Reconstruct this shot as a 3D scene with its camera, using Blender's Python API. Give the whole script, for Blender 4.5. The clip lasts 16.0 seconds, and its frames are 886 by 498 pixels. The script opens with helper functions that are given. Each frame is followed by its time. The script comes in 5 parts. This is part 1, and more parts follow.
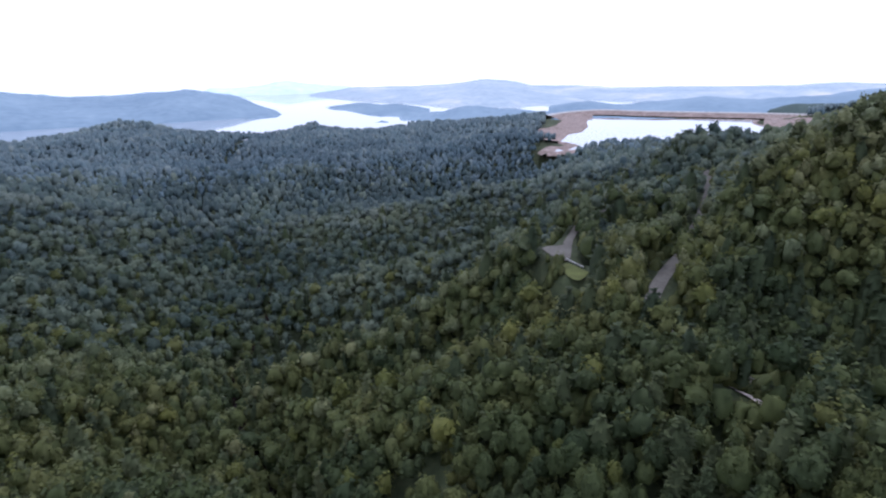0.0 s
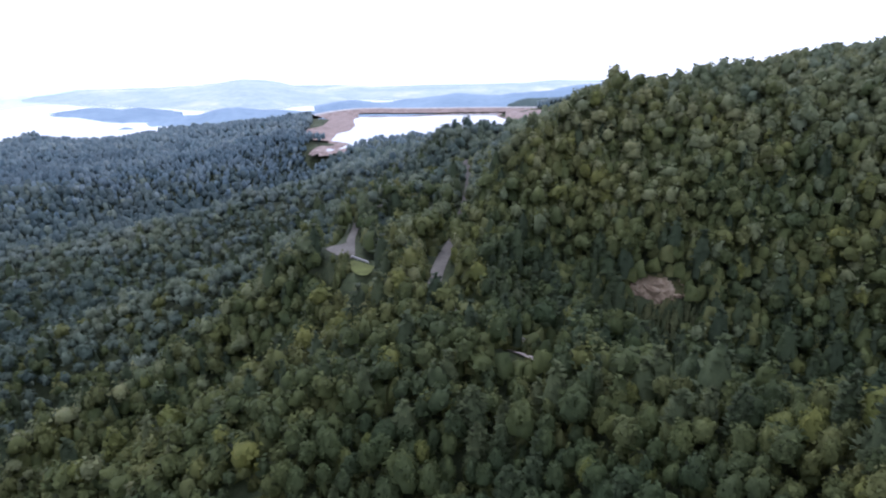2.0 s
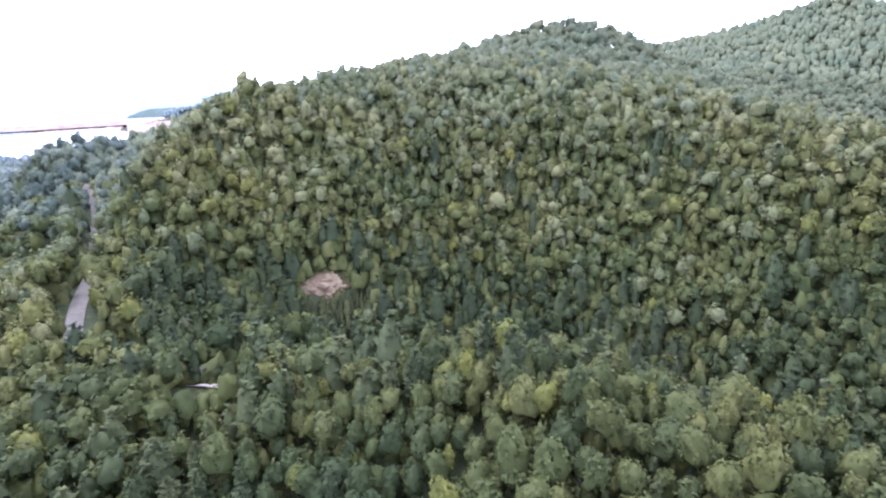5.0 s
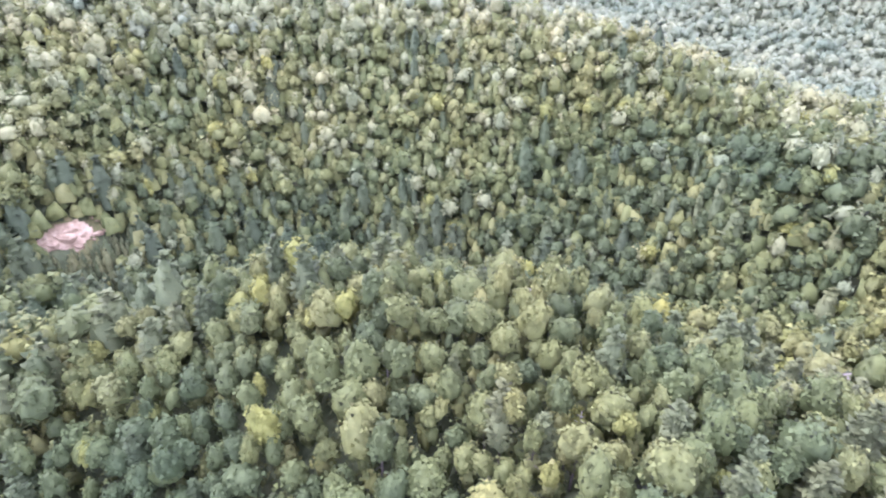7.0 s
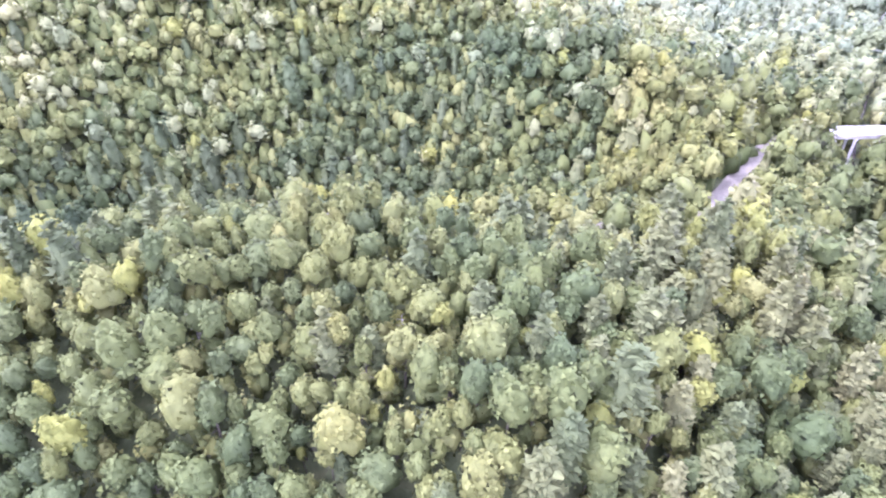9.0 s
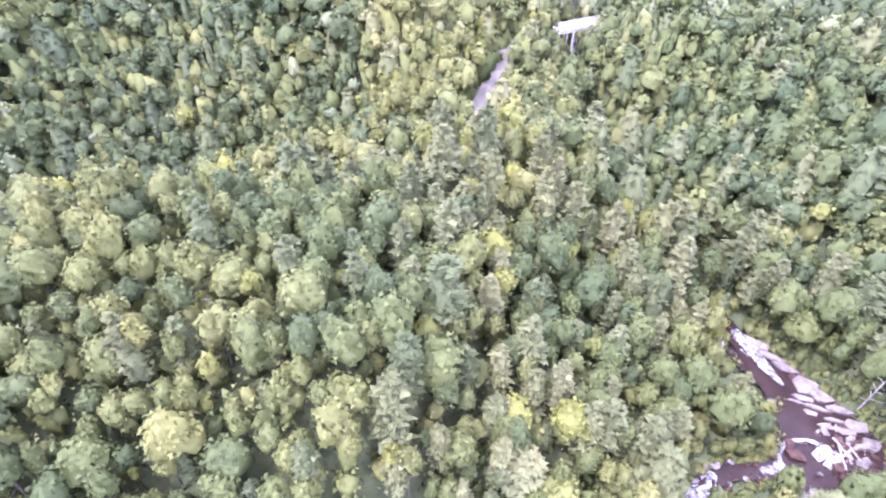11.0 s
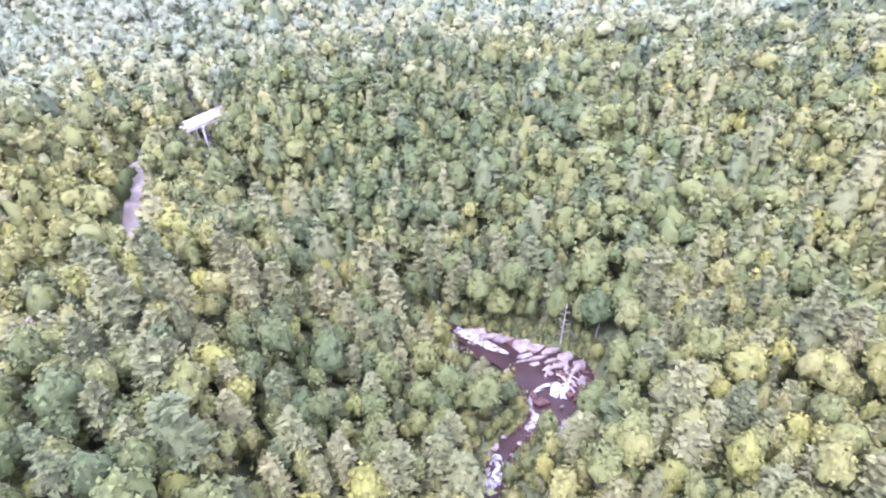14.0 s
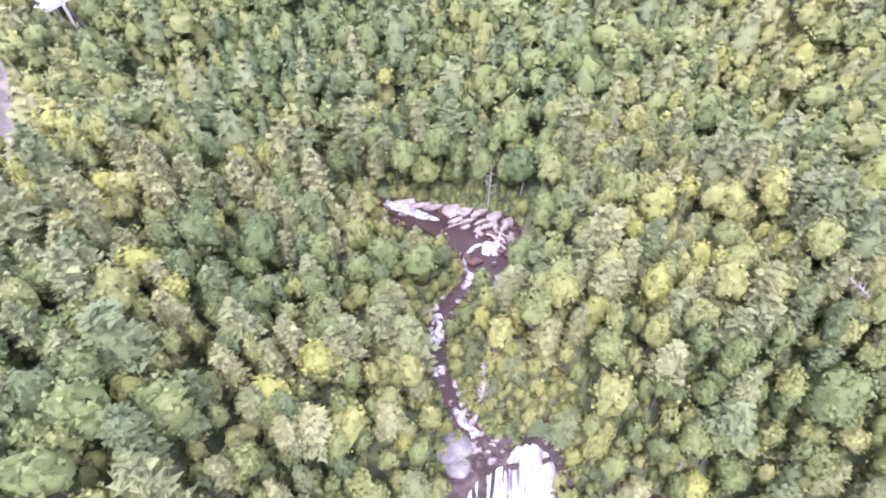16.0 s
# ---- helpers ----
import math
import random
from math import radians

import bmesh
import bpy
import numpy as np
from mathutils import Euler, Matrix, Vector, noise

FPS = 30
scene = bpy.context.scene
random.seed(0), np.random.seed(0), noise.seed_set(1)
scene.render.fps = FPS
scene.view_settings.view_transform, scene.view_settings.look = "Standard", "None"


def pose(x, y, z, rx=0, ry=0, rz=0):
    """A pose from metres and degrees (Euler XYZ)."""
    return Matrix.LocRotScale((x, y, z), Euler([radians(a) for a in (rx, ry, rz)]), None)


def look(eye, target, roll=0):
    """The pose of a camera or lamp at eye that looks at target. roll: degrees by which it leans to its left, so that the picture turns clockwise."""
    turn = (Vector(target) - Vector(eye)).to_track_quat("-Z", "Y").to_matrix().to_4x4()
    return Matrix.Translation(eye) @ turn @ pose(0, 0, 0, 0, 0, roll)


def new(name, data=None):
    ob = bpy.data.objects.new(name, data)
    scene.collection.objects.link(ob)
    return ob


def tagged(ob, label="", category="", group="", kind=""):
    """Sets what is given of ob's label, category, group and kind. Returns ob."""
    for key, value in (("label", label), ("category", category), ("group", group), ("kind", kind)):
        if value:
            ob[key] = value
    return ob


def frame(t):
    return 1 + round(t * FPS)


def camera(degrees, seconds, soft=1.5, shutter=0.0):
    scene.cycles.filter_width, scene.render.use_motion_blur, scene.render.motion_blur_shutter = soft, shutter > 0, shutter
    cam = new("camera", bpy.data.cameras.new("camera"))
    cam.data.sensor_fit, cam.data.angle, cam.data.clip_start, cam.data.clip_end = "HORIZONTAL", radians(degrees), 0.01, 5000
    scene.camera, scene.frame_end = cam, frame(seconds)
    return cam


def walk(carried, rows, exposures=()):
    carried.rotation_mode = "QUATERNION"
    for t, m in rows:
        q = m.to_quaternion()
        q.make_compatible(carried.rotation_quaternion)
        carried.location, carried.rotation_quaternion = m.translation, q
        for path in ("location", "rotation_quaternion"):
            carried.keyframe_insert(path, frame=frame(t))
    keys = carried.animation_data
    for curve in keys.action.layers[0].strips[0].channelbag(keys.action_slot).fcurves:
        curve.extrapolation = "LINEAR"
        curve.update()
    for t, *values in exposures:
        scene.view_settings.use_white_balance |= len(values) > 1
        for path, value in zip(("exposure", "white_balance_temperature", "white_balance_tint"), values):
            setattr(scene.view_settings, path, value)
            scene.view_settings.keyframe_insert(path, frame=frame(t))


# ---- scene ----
EYE = (0.0, 0.0, 205.0)          # hover point, metres above the lower lake
# seconds, yaw, pitch, roll: the drone hangs in one spot and turns
TURN = [
    (0.0, 0.0, -18.51, 0.18),
    (0.5, -4.8, -18.5, 0.32),
    (1.0, -11.18, -18.58, 0.21),
    (1.5, -17.38, -18.61, 0.13),
    (2.0, -23.48, -18.61, 0.07),
    (2.5, -29.62, -18.57, -0.02),
    (3.0, -35.62, -18.51, -0.12),
    (3.5, -41.61, -18.47, -0.18),
    (3.7, -44.0, -18.49, -0.2),
    (5.8, -68.91, -18.04, 0.02),
    (6.0, -71.36, -18.06, -0.12),
    (6.5, -77.36, -19.07, -0.07),
    (7.0, -83.38, -27.33, -0.01),
    (7.5, -89.49, -34.8, 0.03),
    (8.0, -95.65, -35.5, 0.08),
    (8.5, -101.77, -35.6, 0.08),
    (9.0, -107.93, -35.6, 0.09),
    (9.5, -114.17, -35.64, 0.05),
    (9.7, -116.65, -35.65, 0.07),
    (11.8, -142.91, -42.87, -0.02),
    (12.0, -145.47, -38.98, -0.03),
    (12.5, -152.02, -31.89, 0.02),
    (13.0, -158.58, -31.34, -0.0),
    (13.5, -165.15, -31.23, 0.02),
    (14.0, -171.68, -33.74, 0.07),
    (14.5, -178.27, -42.67, 0.07),
    (15.0, -181.0, -46.92, 0.08),
    (15.5, -181.2, -47.21, 0.07),
    (16.0, -181.55, -47.21, 0.06),
]
cam = camera(77.97, 16.0, soft=2.2)
EXPOSURES = [(0.0, -1.05, 5200, 23), (1.5, -0.9, 5200, 24), (3.5, -0.03, 5200, 26), (6.0, 1.20, 5250, 38), (6.5, 1.45, 5250, 42), (7.0, 1.80, 5250, 45), (8.0, 2.17, 5230, 47), (9.5, 2.20, 5250, 48), (12.0, 2.17, 5230, 49), (14.0, 2.05, 5270, 49), (16.0, 2.05, 5500, 41)]
walk(cam, [(t, pose(*EYE, 90 + p, r, y)) for t, y, p, r in TURN], EXPOSURES)

# ---- world and sun ----
SUN_HEADING, SUN_HEIGHT = 15.0, 60.0
world = bpy.data.worlds.new("sky")
scene.world = world
world.use_nodes = True
wn, wl = world.node_tree.nodes, world.node_tree.links
wn.clear()
w_out = wn.new("ShaderNodeOutputWorld")
w_bg = wn.new("ShaderNodeBackground")
w_sky = wn.new("ShaderNodeTexSky")
w_sky.sky_type = "NISHITA"
w_sky.sun_disc = False
w_sky.sun_elevation = radians(SUN_HEIGHT)
w_sky.sun_rotation = radians(SUN_HEADING)
w_sky.dust_density = 5.0
w_mix = wn.new("ShaderNodeMix")
w_mix.data_type = "RGBA"
w_mix.inputs["Factor"].default_value = 0.8
w_mix.inputs["B"].default_value = (25.0, 25.0, 25.1, 1)      # thin bright overcast
wl.new(w_sky.outputs[0], w_mix.inputs["A"])
wl.new(w_mix.outputs["Result"], w_bg.inputs[0])
w_bg.inputs[1].default_value = 0.14
wl.new(w_bg.outputs[0], w_out.inputs[0])
sun = new("sun", bpy.data.lights.new("sun", "SUN"))
sun.data.energy, sun.data.angle, sun.data.color = 2.8, radians(8), (1.0, 0.95, 0.85)
sx, sy = math.sin(radians(SUN_HEADING)), math.cos(radians(SUN_HEADING))
sun.matrix_world = look((sx * 300, sy * 300, 205 + 300 * math.tan(radians(SUN_HEIGHT))), (0, 0, 205))

# ---- materials ----
def ramp(nt, fac, stops):
    n = nt.nodes.new("ShaderNodeValToRGB")
    while len(n.color_ramp.elements) < len(stops):
        n.color_ramp.elements.new(0.5)
    for e, (p, c) in zip(n.color_ramp.elements, stops):
        e.position, e.color = p, (*c, 1)
    nt.links.new(fac, n.inputs[0])
    return n.outputs[0]


def tex_noise(nt, scale, detail=4, coords=None, rough=0.55):
    n = nt.nodes.new("ShaderNodeTexNoise")
    n.inputs["Scale"].default_value, n.inputs["Detail"].default_value, n.inputs["Roughness"].default_value = scale, detail, rough
    if coords is None:
        g = nt.nodes.new("ShaderNodeNewGeometry")
        coords = g.outputs["Position"]
    nt.links.new(coords, n.inputs["Vector"])
    return n.outputs["Fac"]


def scaled(nt, sx, sy, sz, kind="Position"):
    g = nt.nodes.new("ShaderNodeNewGeometry")
    m = nt.nodes.new("ShaderNodeMapping")
    m.inputs["Scale"].default_value = (sx, sy, sz)
    nt.links.new(g.outputs[kind], m.inputs["Vector"])
    return m.outputs[0]


def blend(nt, fac, a, b, how="MIX"):
    n = nt.nodes.new("ShaderNodeMix")
    n.data_type, n.blend_type = "RGBA", how
    for sock, v in ((n.inputs["Factor"], fac), (n.inputs["A"], a), (n.inputs["B"], b)):
        if isinstance(v, (int, float)):
            sock.default_value = v
        elif isinstance(v, tuple):
            sock.default_value = (*v, 1)
        else:
            nt.links.new(v, sock)
    return n.outputs["Result"]


def material(name, rough=0.8, metal=0.0):
    m = bpy.data.materials.new(name)
    m.use_nodes = True
    b = m.node_tree.nodes["Principled BSDF"]
    b.inputs["Roughness"].default_value, b.inputs["Metallic"].default_value = rough, metal
    b.inputs["Specular IOR Level"].default_value = 0.5 if rough < 0.6 else 0.15
    return m, m.node_tree, b


def bump(nt, b, height, strength=0.5, dist=0.1):
    n = nt.nodes.new("ShaderNodeBump")
    n.inputs["Strength"].default_value, n.inputs["Distance"].default_value = strength, dist
    nt.links.new(height, n.inputs["Height"])
    nt.links.new(n.outputs[0], b.inputs["Normal"])


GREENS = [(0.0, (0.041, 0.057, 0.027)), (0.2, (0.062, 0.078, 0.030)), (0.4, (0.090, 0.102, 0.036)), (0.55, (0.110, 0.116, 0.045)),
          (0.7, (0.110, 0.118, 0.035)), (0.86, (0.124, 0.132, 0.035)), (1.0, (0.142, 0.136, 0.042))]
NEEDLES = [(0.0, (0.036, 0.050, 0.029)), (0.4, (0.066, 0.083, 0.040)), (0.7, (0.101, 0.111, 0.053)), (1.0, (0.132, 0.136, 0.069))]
# leaf colours for the distance, with its haze mixed into the base colour
HAZED_BLUE_GREENS = [(0.0, (0.100, 0.140, 0.178)), (0.35, (0.160, 0.208, 0.246)), (1.0, (0.245, 0.290, 0.298))]
HAZED_DUSK_GREENS = [(0.0, (0.060, 0.086, 0.096)), (0.35, (0.118, 0.150, 0.146)), (1.0, (0.205, 0.232, 0.182))]
HAZED_DIM_GREENS = [(0.0, (0.052, 0.075, 0.068)), (0.5, (0.120, 0.146, 0.110)), (1.0, (0.180, 0.198, 0.122))]
HAZED_MID_GREENS = [(0.0, (0.098, 0.118, 0.066)), (0.5, (0.147, 0.159, 0.082)), (1.0, (0.182, 0.183, 0.086))]
HAZED_PALE_GREENS = [(0.0, (0.108, 0.132, 0.088)), (0.5, (0.132, 0.154, 0.100)), (1.0, (0.156, 0.172, 0.104))]


def foliage(name, stops):
    """Leaves: one tint a tree, a shade for each bough and a fine leafy grain."""
    m, nt, b = material(name, 0.65)
    b.inputs["Specular IOR Level"].default_value = 0.12
    a = nt.nodes.new("ShaderNodeAttribute")
    a.attribute_name = "tint"
    one = nt.nodes.new("ShaderNodeObjectInfo")
    c = nt.nodes.new("ShaderNodeMath")
    c.operation = "MULTIPLY_ADD"
    nt.links.new(one.outputs["Random"], c.inputs[0])
    c.inputs[1].default_value = 0.08
    nt.links.new(a.outputs["Fac"], c.inputs[2])
    tint = c.outputs[0]
    col = ramp(nt, tint, stops)
    leaf = nt.nodes.new("ShaderNodeAttribute")
    leaf.attribute_name = "leaf"
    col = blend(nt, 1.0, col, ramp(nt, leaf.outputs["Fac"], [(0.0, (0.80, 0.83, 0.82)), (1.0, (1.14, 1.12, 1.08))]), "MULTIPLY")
    col = blend(nt, 1.0, col, ramp(nt, tex_noise(nt, 0.02, 3), [(0.3, (0.8, 0.88, 0.85)), (0.7, (1.2, 1.12, 1.0))]), "MULTIPLY")
    col = blend(nt, 1.0, col, ramp(nt, tex_noise(nt, 0.38, 4, None, 0.65), [(0.34, (0.90, 0.92, 0.93)), (0.66, (1.09, 1.08, 1.06))]), "MULTIPLY")
    grain = tex_noise(nt, 2.2, 6, None, 0.75)
    col = blend(nt, 1.0, col, ramp(nt, grain, [(0.36, (0.86, 0.88, 0.87)), (0.62, (1.09, 1.08, 1.06))]), "MULTIPLY")
    nt.links.new(col, b.inputs["Base Color"])
    face = nt.nodes.new("ShaderNodeAttribute")
    face.attribute_name = "soft"
    turn = nt.nodes.new("ShaderNodeVectorTransform")
    turn.vector_type, turn.convert_from, turn.convert_to = "NORMAL", "OBJECT", "WORLD"
    nt.links.new(face.outputs["Vector"], turn.inputs[0])
    nt.links.new(turn.outputs[0], b.inputs["Normal"])
    t = nt.nodes.new("ShaderNodeBsdfTranslucent")
    nt.links.new(col, t.inputs[0])
    mix = nt.nodes.new("ShaderNodeMixShader")
    mix.inputs[0].default_value = 0.34
    nt.links.new(b.outputs[0], mix.inputs[1])
    nt.links.new(t.outputs[0], mix.inputs[2])
    nt.links.new(mix.outputs[0], nt.nodes["Material Output"].inputs[0])
    return m


M_LEAF_HAZE_DIM = foliage("grey_green_leaves", HAZED_DIM_GREENS)
M_LEAF_HAZE_MID, M_LEAF_HAZE_PALE = foliage("dull_green_leaves", HAZED_MID_GREENS), foliage("pale_grey_green_leaves", HAZED_PALE_GREENS)
M_LEAF_HAZE_DUSK = foliage("dusky_green_leaves", HAZED_DUSK_GREENS)
M_LEAF, M_NEEDLE, M_LEAF_HAZE_FAR = foliage("leaves", GREENS), foliage("needles", NEEDLES), foliage("blue_green_leaves", HAZED_BLUE_GREENS)


def plain(name, stops, scale, rough=0.8, bump_s=0.4, bump_d=0.1, scale2=None):
    m, nt, b = material(name, rough)
    col = ramp(nt, tex_noise(nt, scale, 6), stops)
    if scale2:
        col = blend(nt, 1.0, col, ramp(nt, tex_noise(nt, scale2, 3), [(0.3, (0.7, 0.7, 0.7)), (0.7, (1.25, 1.25, 1.25))]), "MULTIPLY")
    nt.links.new(col, b.inputs["Base Color"])
    bump(nt, b, tex_noise(nt, scale * 2.5, 8), bump_s, bump_d)
    return m


M_GROUND = plain("forest_floor", [(0.3, (0.026, 0.034, 0.016)), (0.55, (0.044, 0.054, 0.024)), (0.75, (0.066, 0.068, 0.032))], 0.25, 0.9, 0.8, 0.4, 0.02)
M_BARK = plain("bark", [(0.3, (0.032, 0.028, 0.022)), (0.7, (0.075, 0.066, 0.054))], 2.5, 0.9)
M_DEAD = plain("bleached_wood", [(0.3, (0.11, 0.098, 0.095)), (0.7, (0.21, 0.195, 0.185))], 1.5, 0.85)
M_ROAD = plain("worn_asphalt", [(0.3, (0.090, 0.082, 0.069)), (0.7, (0.130, 0.120, 0.102))], 0.8, 0.85, 0.2, 0.02, 0.06)
M_GRAVEL = plain("pale_gravel", [(0.3, (0.17, 0.145, 0.115)), (0.7, (0.30, 0.265, 0.225))], 1.5, 0.9, 0.6, 0.1, 0.2)
M_GRASS = plain("mown_grass", [(0.3, (0.062, 0.075, 0.022)), (0.7, (0.105, 0.112, 0.034))], 1.0, 0.9, 0.6, 0.1, 0.12)
M_SCRUB = plain("scrub_grass", [(0.3, (0.048, 0.060, 0.02)), (0.55, (0.095, 0.090, 0.036)), (0.75, (0.15, 0.122, 0.062))], 0.5, 0.9, 0.8, 0.3, 0.08)
M_ROCK = plain("wet_brown_rock", [(0.25, (0.008, 0.006, 0.006)), (0.5, (0.019, 0.013, 0.012)), (0.75, (0.046, 0.035, 0.033))], 0.35, 0.7, 0.9, 0.3, 0.08)
M_ROCK_PALE = plain("pale_gneiss", [(0.25, (0.050, 0.042, 0.038)), (0.5, (0.100, 0.088, 0.080)), (0.75, (0.165, 0.150, 0.138))], 0.5, 0.7, 0.8, 0.3, 0.1)
M_ROCK_RED = plain("wet_red_brown_rock", [(0.25, (0.014, 0.008, 0.007)), (0.5, (0.032, 0.0165, 0.012)), (0.75, (0.064, 0.038, 0.030))], 0.5, 0.6, 0.9, 0.3, 0.1)
M_ROCK_GREY = plain("grey_worn_rock", [(0.25, (0.026, 0.025, 0.024)), (0.5, (0.050, 0.048, 0.046)), (0.75, (0.082, 0.079, 0.075))], 0.5, 0.75, 0.8, 0.3, 0.1)
M_EARTH = plain("bare_earth_bank", [(0.25, (0.15, 0.105, 0.085)), (0.5, (0.21, 0.16, 0.135)), (0.75, (0.29, 0.24, 0.21))], 0.2, 0.9, 0.7, 0.3, 0.05)
M_SCAR = plain("bare_pink_rock", [(0.25, (0.085, 0.060, 0.036)), (0.5, (0.175, 0.132, 0.084)), (0.75, (0.29, 0.235, 0.165))], 0.35, 0.9, 0.8, 0.4, 0.09)
M_SAND = plain("pale_roadside_sand", [(0.3, (0.36, 0.31, 0.26)), (0.7, (0.50, 0.44, 0.38))], 1.2, 0.9, 0.5, 0.1, 0.2)
M_CONCRETE = plain("weathered_concrete", [(0.3, (0.30, 0.29, 0.275)), (0.7, (0.42, 0.41, 0.39))], 0.6, 0.8, 0.3, 0.03, 0.1)
M_METAL = plain("galvanised_steel", [(0.3, (0.45, 0.46, 0.47)), (0.7, (0.60, 0.61, 0.62))], 3.0, 0.4, 0.1, 0.01)
M_METAL.node_tree.nodes["Principled BSDF"].inputs["Metallic"].default_value = 0.6


def water(name, colour, rough, ripple, dist):
    m, nt, b = material(name, rough)
    b.inputs["IOR"].default_value = 1.33
    b.inputs["Specular IOR Level"].default_value = 0.5 if rough < 0.1 else 0.12
    nt.links.new(ramp(nt, tex_noise(nt, 0.15, 4), [(0.3, tuple(0.7 * c for c in colour)), (0.7, tuple(1.3 * c for c in colour))]), b.inputs["Base Color"])
    bump(nt, b, tex_noise(nt, ripple, 5), 0.35, dist)
    return m


M_LAKE = water("lake_water", (0.30, 0.33, 0.36), 0.05, 0.05, 0.006)
M_CREEK = water("creek_water", (0.017, 0.011, 0.010), 0.25, 0.9, 0.2)


def white_water(name, cover, along):
    """Foam torn into streaks over the dark water or rock below it."""
    m, nt, b = material(name, 0.6)
    n = tex_noise(nt, 0.9, 6, along(nt), 0.65)
    nt.links.new(ramp(nt, n, [(max(0.0, cover - 0.10), (0.030, 0.024, 0.024)), (cover, (0.10, 0.098, 0.105)), (min(1.0, cover + 0.14), (0.27, 0.275, 0.285))]), b.inputs["Base Color"])
    bump(nt, b, n, 0.8, 0.4)
    return m


M_FOAM = white_water("rapids_foam", 0.50, lambda nt: scaled(nt, 0.9, 0.9, 0.9))
M_CASCADE = white_water("cascade_foam", 0.43, lambda nt: scaled(nt, 0.9, 0.5, 0.9))
M_FALL = white_water("falling_water", 0.44, lambda nt: scaled(nt, 1.5, 0.10, 0.08))


def far_land(name, stops, scale):
    m, nt, b = material(name, 0.95)
    col = ramp(nt, tex_noise(nt, scale, 6), stops)
    col = blend(nt, 1.0, col, ramp(nt, tex_noise(nt, scale * 9, 3), [(0.3, (0.86, 0.88, 0.9)), (0.7, (1.1, 1.08, 1.06))]), "MULTIPLY")
    nt.links.new(col, b.inputs["Base Color"])
    return m


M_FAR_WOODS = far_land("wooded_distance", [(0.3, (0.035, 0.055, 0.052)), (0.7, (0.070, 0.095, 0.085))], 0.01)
# blue and pale haze over the farthest land, painted as its base colour
M_HAZY = far_land("haze_blue_distance", [(0.3, (0.145, 0.205, 0.262)), (0.7, (0.205, 0.272, 0.325))], 0.003)
M_HAZIER = far_land("haze_pale_distance", [(0.3, (0.50, 0.60, 0.70)), (0.7, (0.60, 0.68, 0.76))], 0.002)
M_HAZY_CLEARED = far_land("hazy_cleared_distance", [(0.35, (0.28, 0.34, 0.385)), (0.55, (0.34, 0.39, 0.425)), (0.72, (0.54, 0.52, 0.48))], 0.003)

# ---- plan of the land: heading (degrees clockwise from north, +y), distance and drop below the hover point ----
H0 = EYE[2]
TREE = 16.0           # mean height of the woods


def at(h, d, drop=0.0):
    return Vector((d * math.sin(radians(h)), d * math.cos(radians(h)), H0 - drop))


def smooth(a, b, v):
    t = np.clip((np.asarray(v, float) - a) / (b - a), 0, 1)
    return t * t * (3 - 2 * t)


def fine(points, step):
    """A polyline with a point about every step metres, rounded at its corners."""
    p = np.array([tuple(q) for q in points], float)
    for _ in range(3):
        q = np.empty((2 * len(p) - 2, 3))
        q[0::2], q[1::2] = 0.75 * p[:-1] + 0.25 * p[1:], 0.25 * p[:-1] + 0.75 * p[1:]
        p = np.vstack([p[:1], q, p[-1:]])
    s = np.concatenate([[0], np.cumsum(np.linalg.norm(np.diff(p, axis=0), axis=1))])
    n = max(2, int(s[-1] / step))
    return np.stack([np.interp(np.linspace(0, s[-1], n), s, p[:, k]) for k in range(3)], axis=1)


# the ground of wooded land: heading, distance, drop of the tree tops
SPUR = [(-30, 205, 154), (-19, 210, 143), (-9.7, 210, 134), (1, 215, 125), (8, 222, 116), (14, 232, 103), (24, 205, 86), (30, 190, 85),
        (36, 176, 90), (45, 168, 92), (53, 163, 90), (59, 160, 85), (66, 158, 85), (74, 156, 83.5), (82, 150, 83), (92, 142, 81),
        (99, 137, 80), (108, 128, 78.5), (115, 121, 77.5), (122, 118, 76.5), (129, 124, 78), (134, 135, 79)]
SPUR_NEAR = [(114, 56, 77.4), (95, 68, 83.6), (75, 81, 91.2), (50, 95, 100.7), (28, 135, 109), (1, 134, 124), (-26, 170, 141), (-45, 195, 128), (141, 54, 97.2), (128, 79, 74.7), (108, 90, 75.6), (150, 83, 92.7), (158, 56, 101.7), (140, 99, 82.8), (146, 135, 79.2)]
SPUR_BACK = [(50, 182, 110), (62, 180, 113), (75, 177, 112), (88, 170, 110), (100, 159, 107), (112, 147, 103), (122, 141, 98)]
HILL_FOOT = [(24, 310, 90), (31, 226, 98), (40, 224, 116), (50, 224, 127), (62, 226, 133), (75, 226, 134), (88, 220, 132), (100, 211, 128), (112, 200, 121), (124, 192, 110), (133, 198, 100)]
HILL_MID = [(40, 288, 55.8), (50, 292, 54.0), (62, 304, 54.9), (75, 301, 56.7), (90, 292, 59.4), (104, 275, 63.0), (118, 243, 66.6), (130, 223, 72.0), (28.5, 335, 82)]
HILL_TOP = [(31, 327, 39.6), (33.4, 331, 32.5), (36.8, 340, 20.5), (40.3, 353, 10.0), (45.3, 361, 8.0), (50.8, 366, 5.6), (56.7, 370, 5.4), (63, 366, 6.5), (72.3, 344, 20.6), (83.6, 331, 25.8), (91.7, 322, 30.1), (99.3, 310, 38.7), (104, 301, 43.9), (111, 288, 54.2), (118, 290, 58.5), (126, 270, 63.9), (132, 254, 70.2), (138, 238, 79.2)]
HILL_PEAK = [(59.7, 602, -10.3), (63.5, 628, -23.2), (67.9, 654, -41.3), (70.8, 671, -48.2), (74.5, 671, -41.3), (78.4, 654, -22.4), (83, 559, 15.5), (91, 482, 34.4), (100, 447, 53.3)]
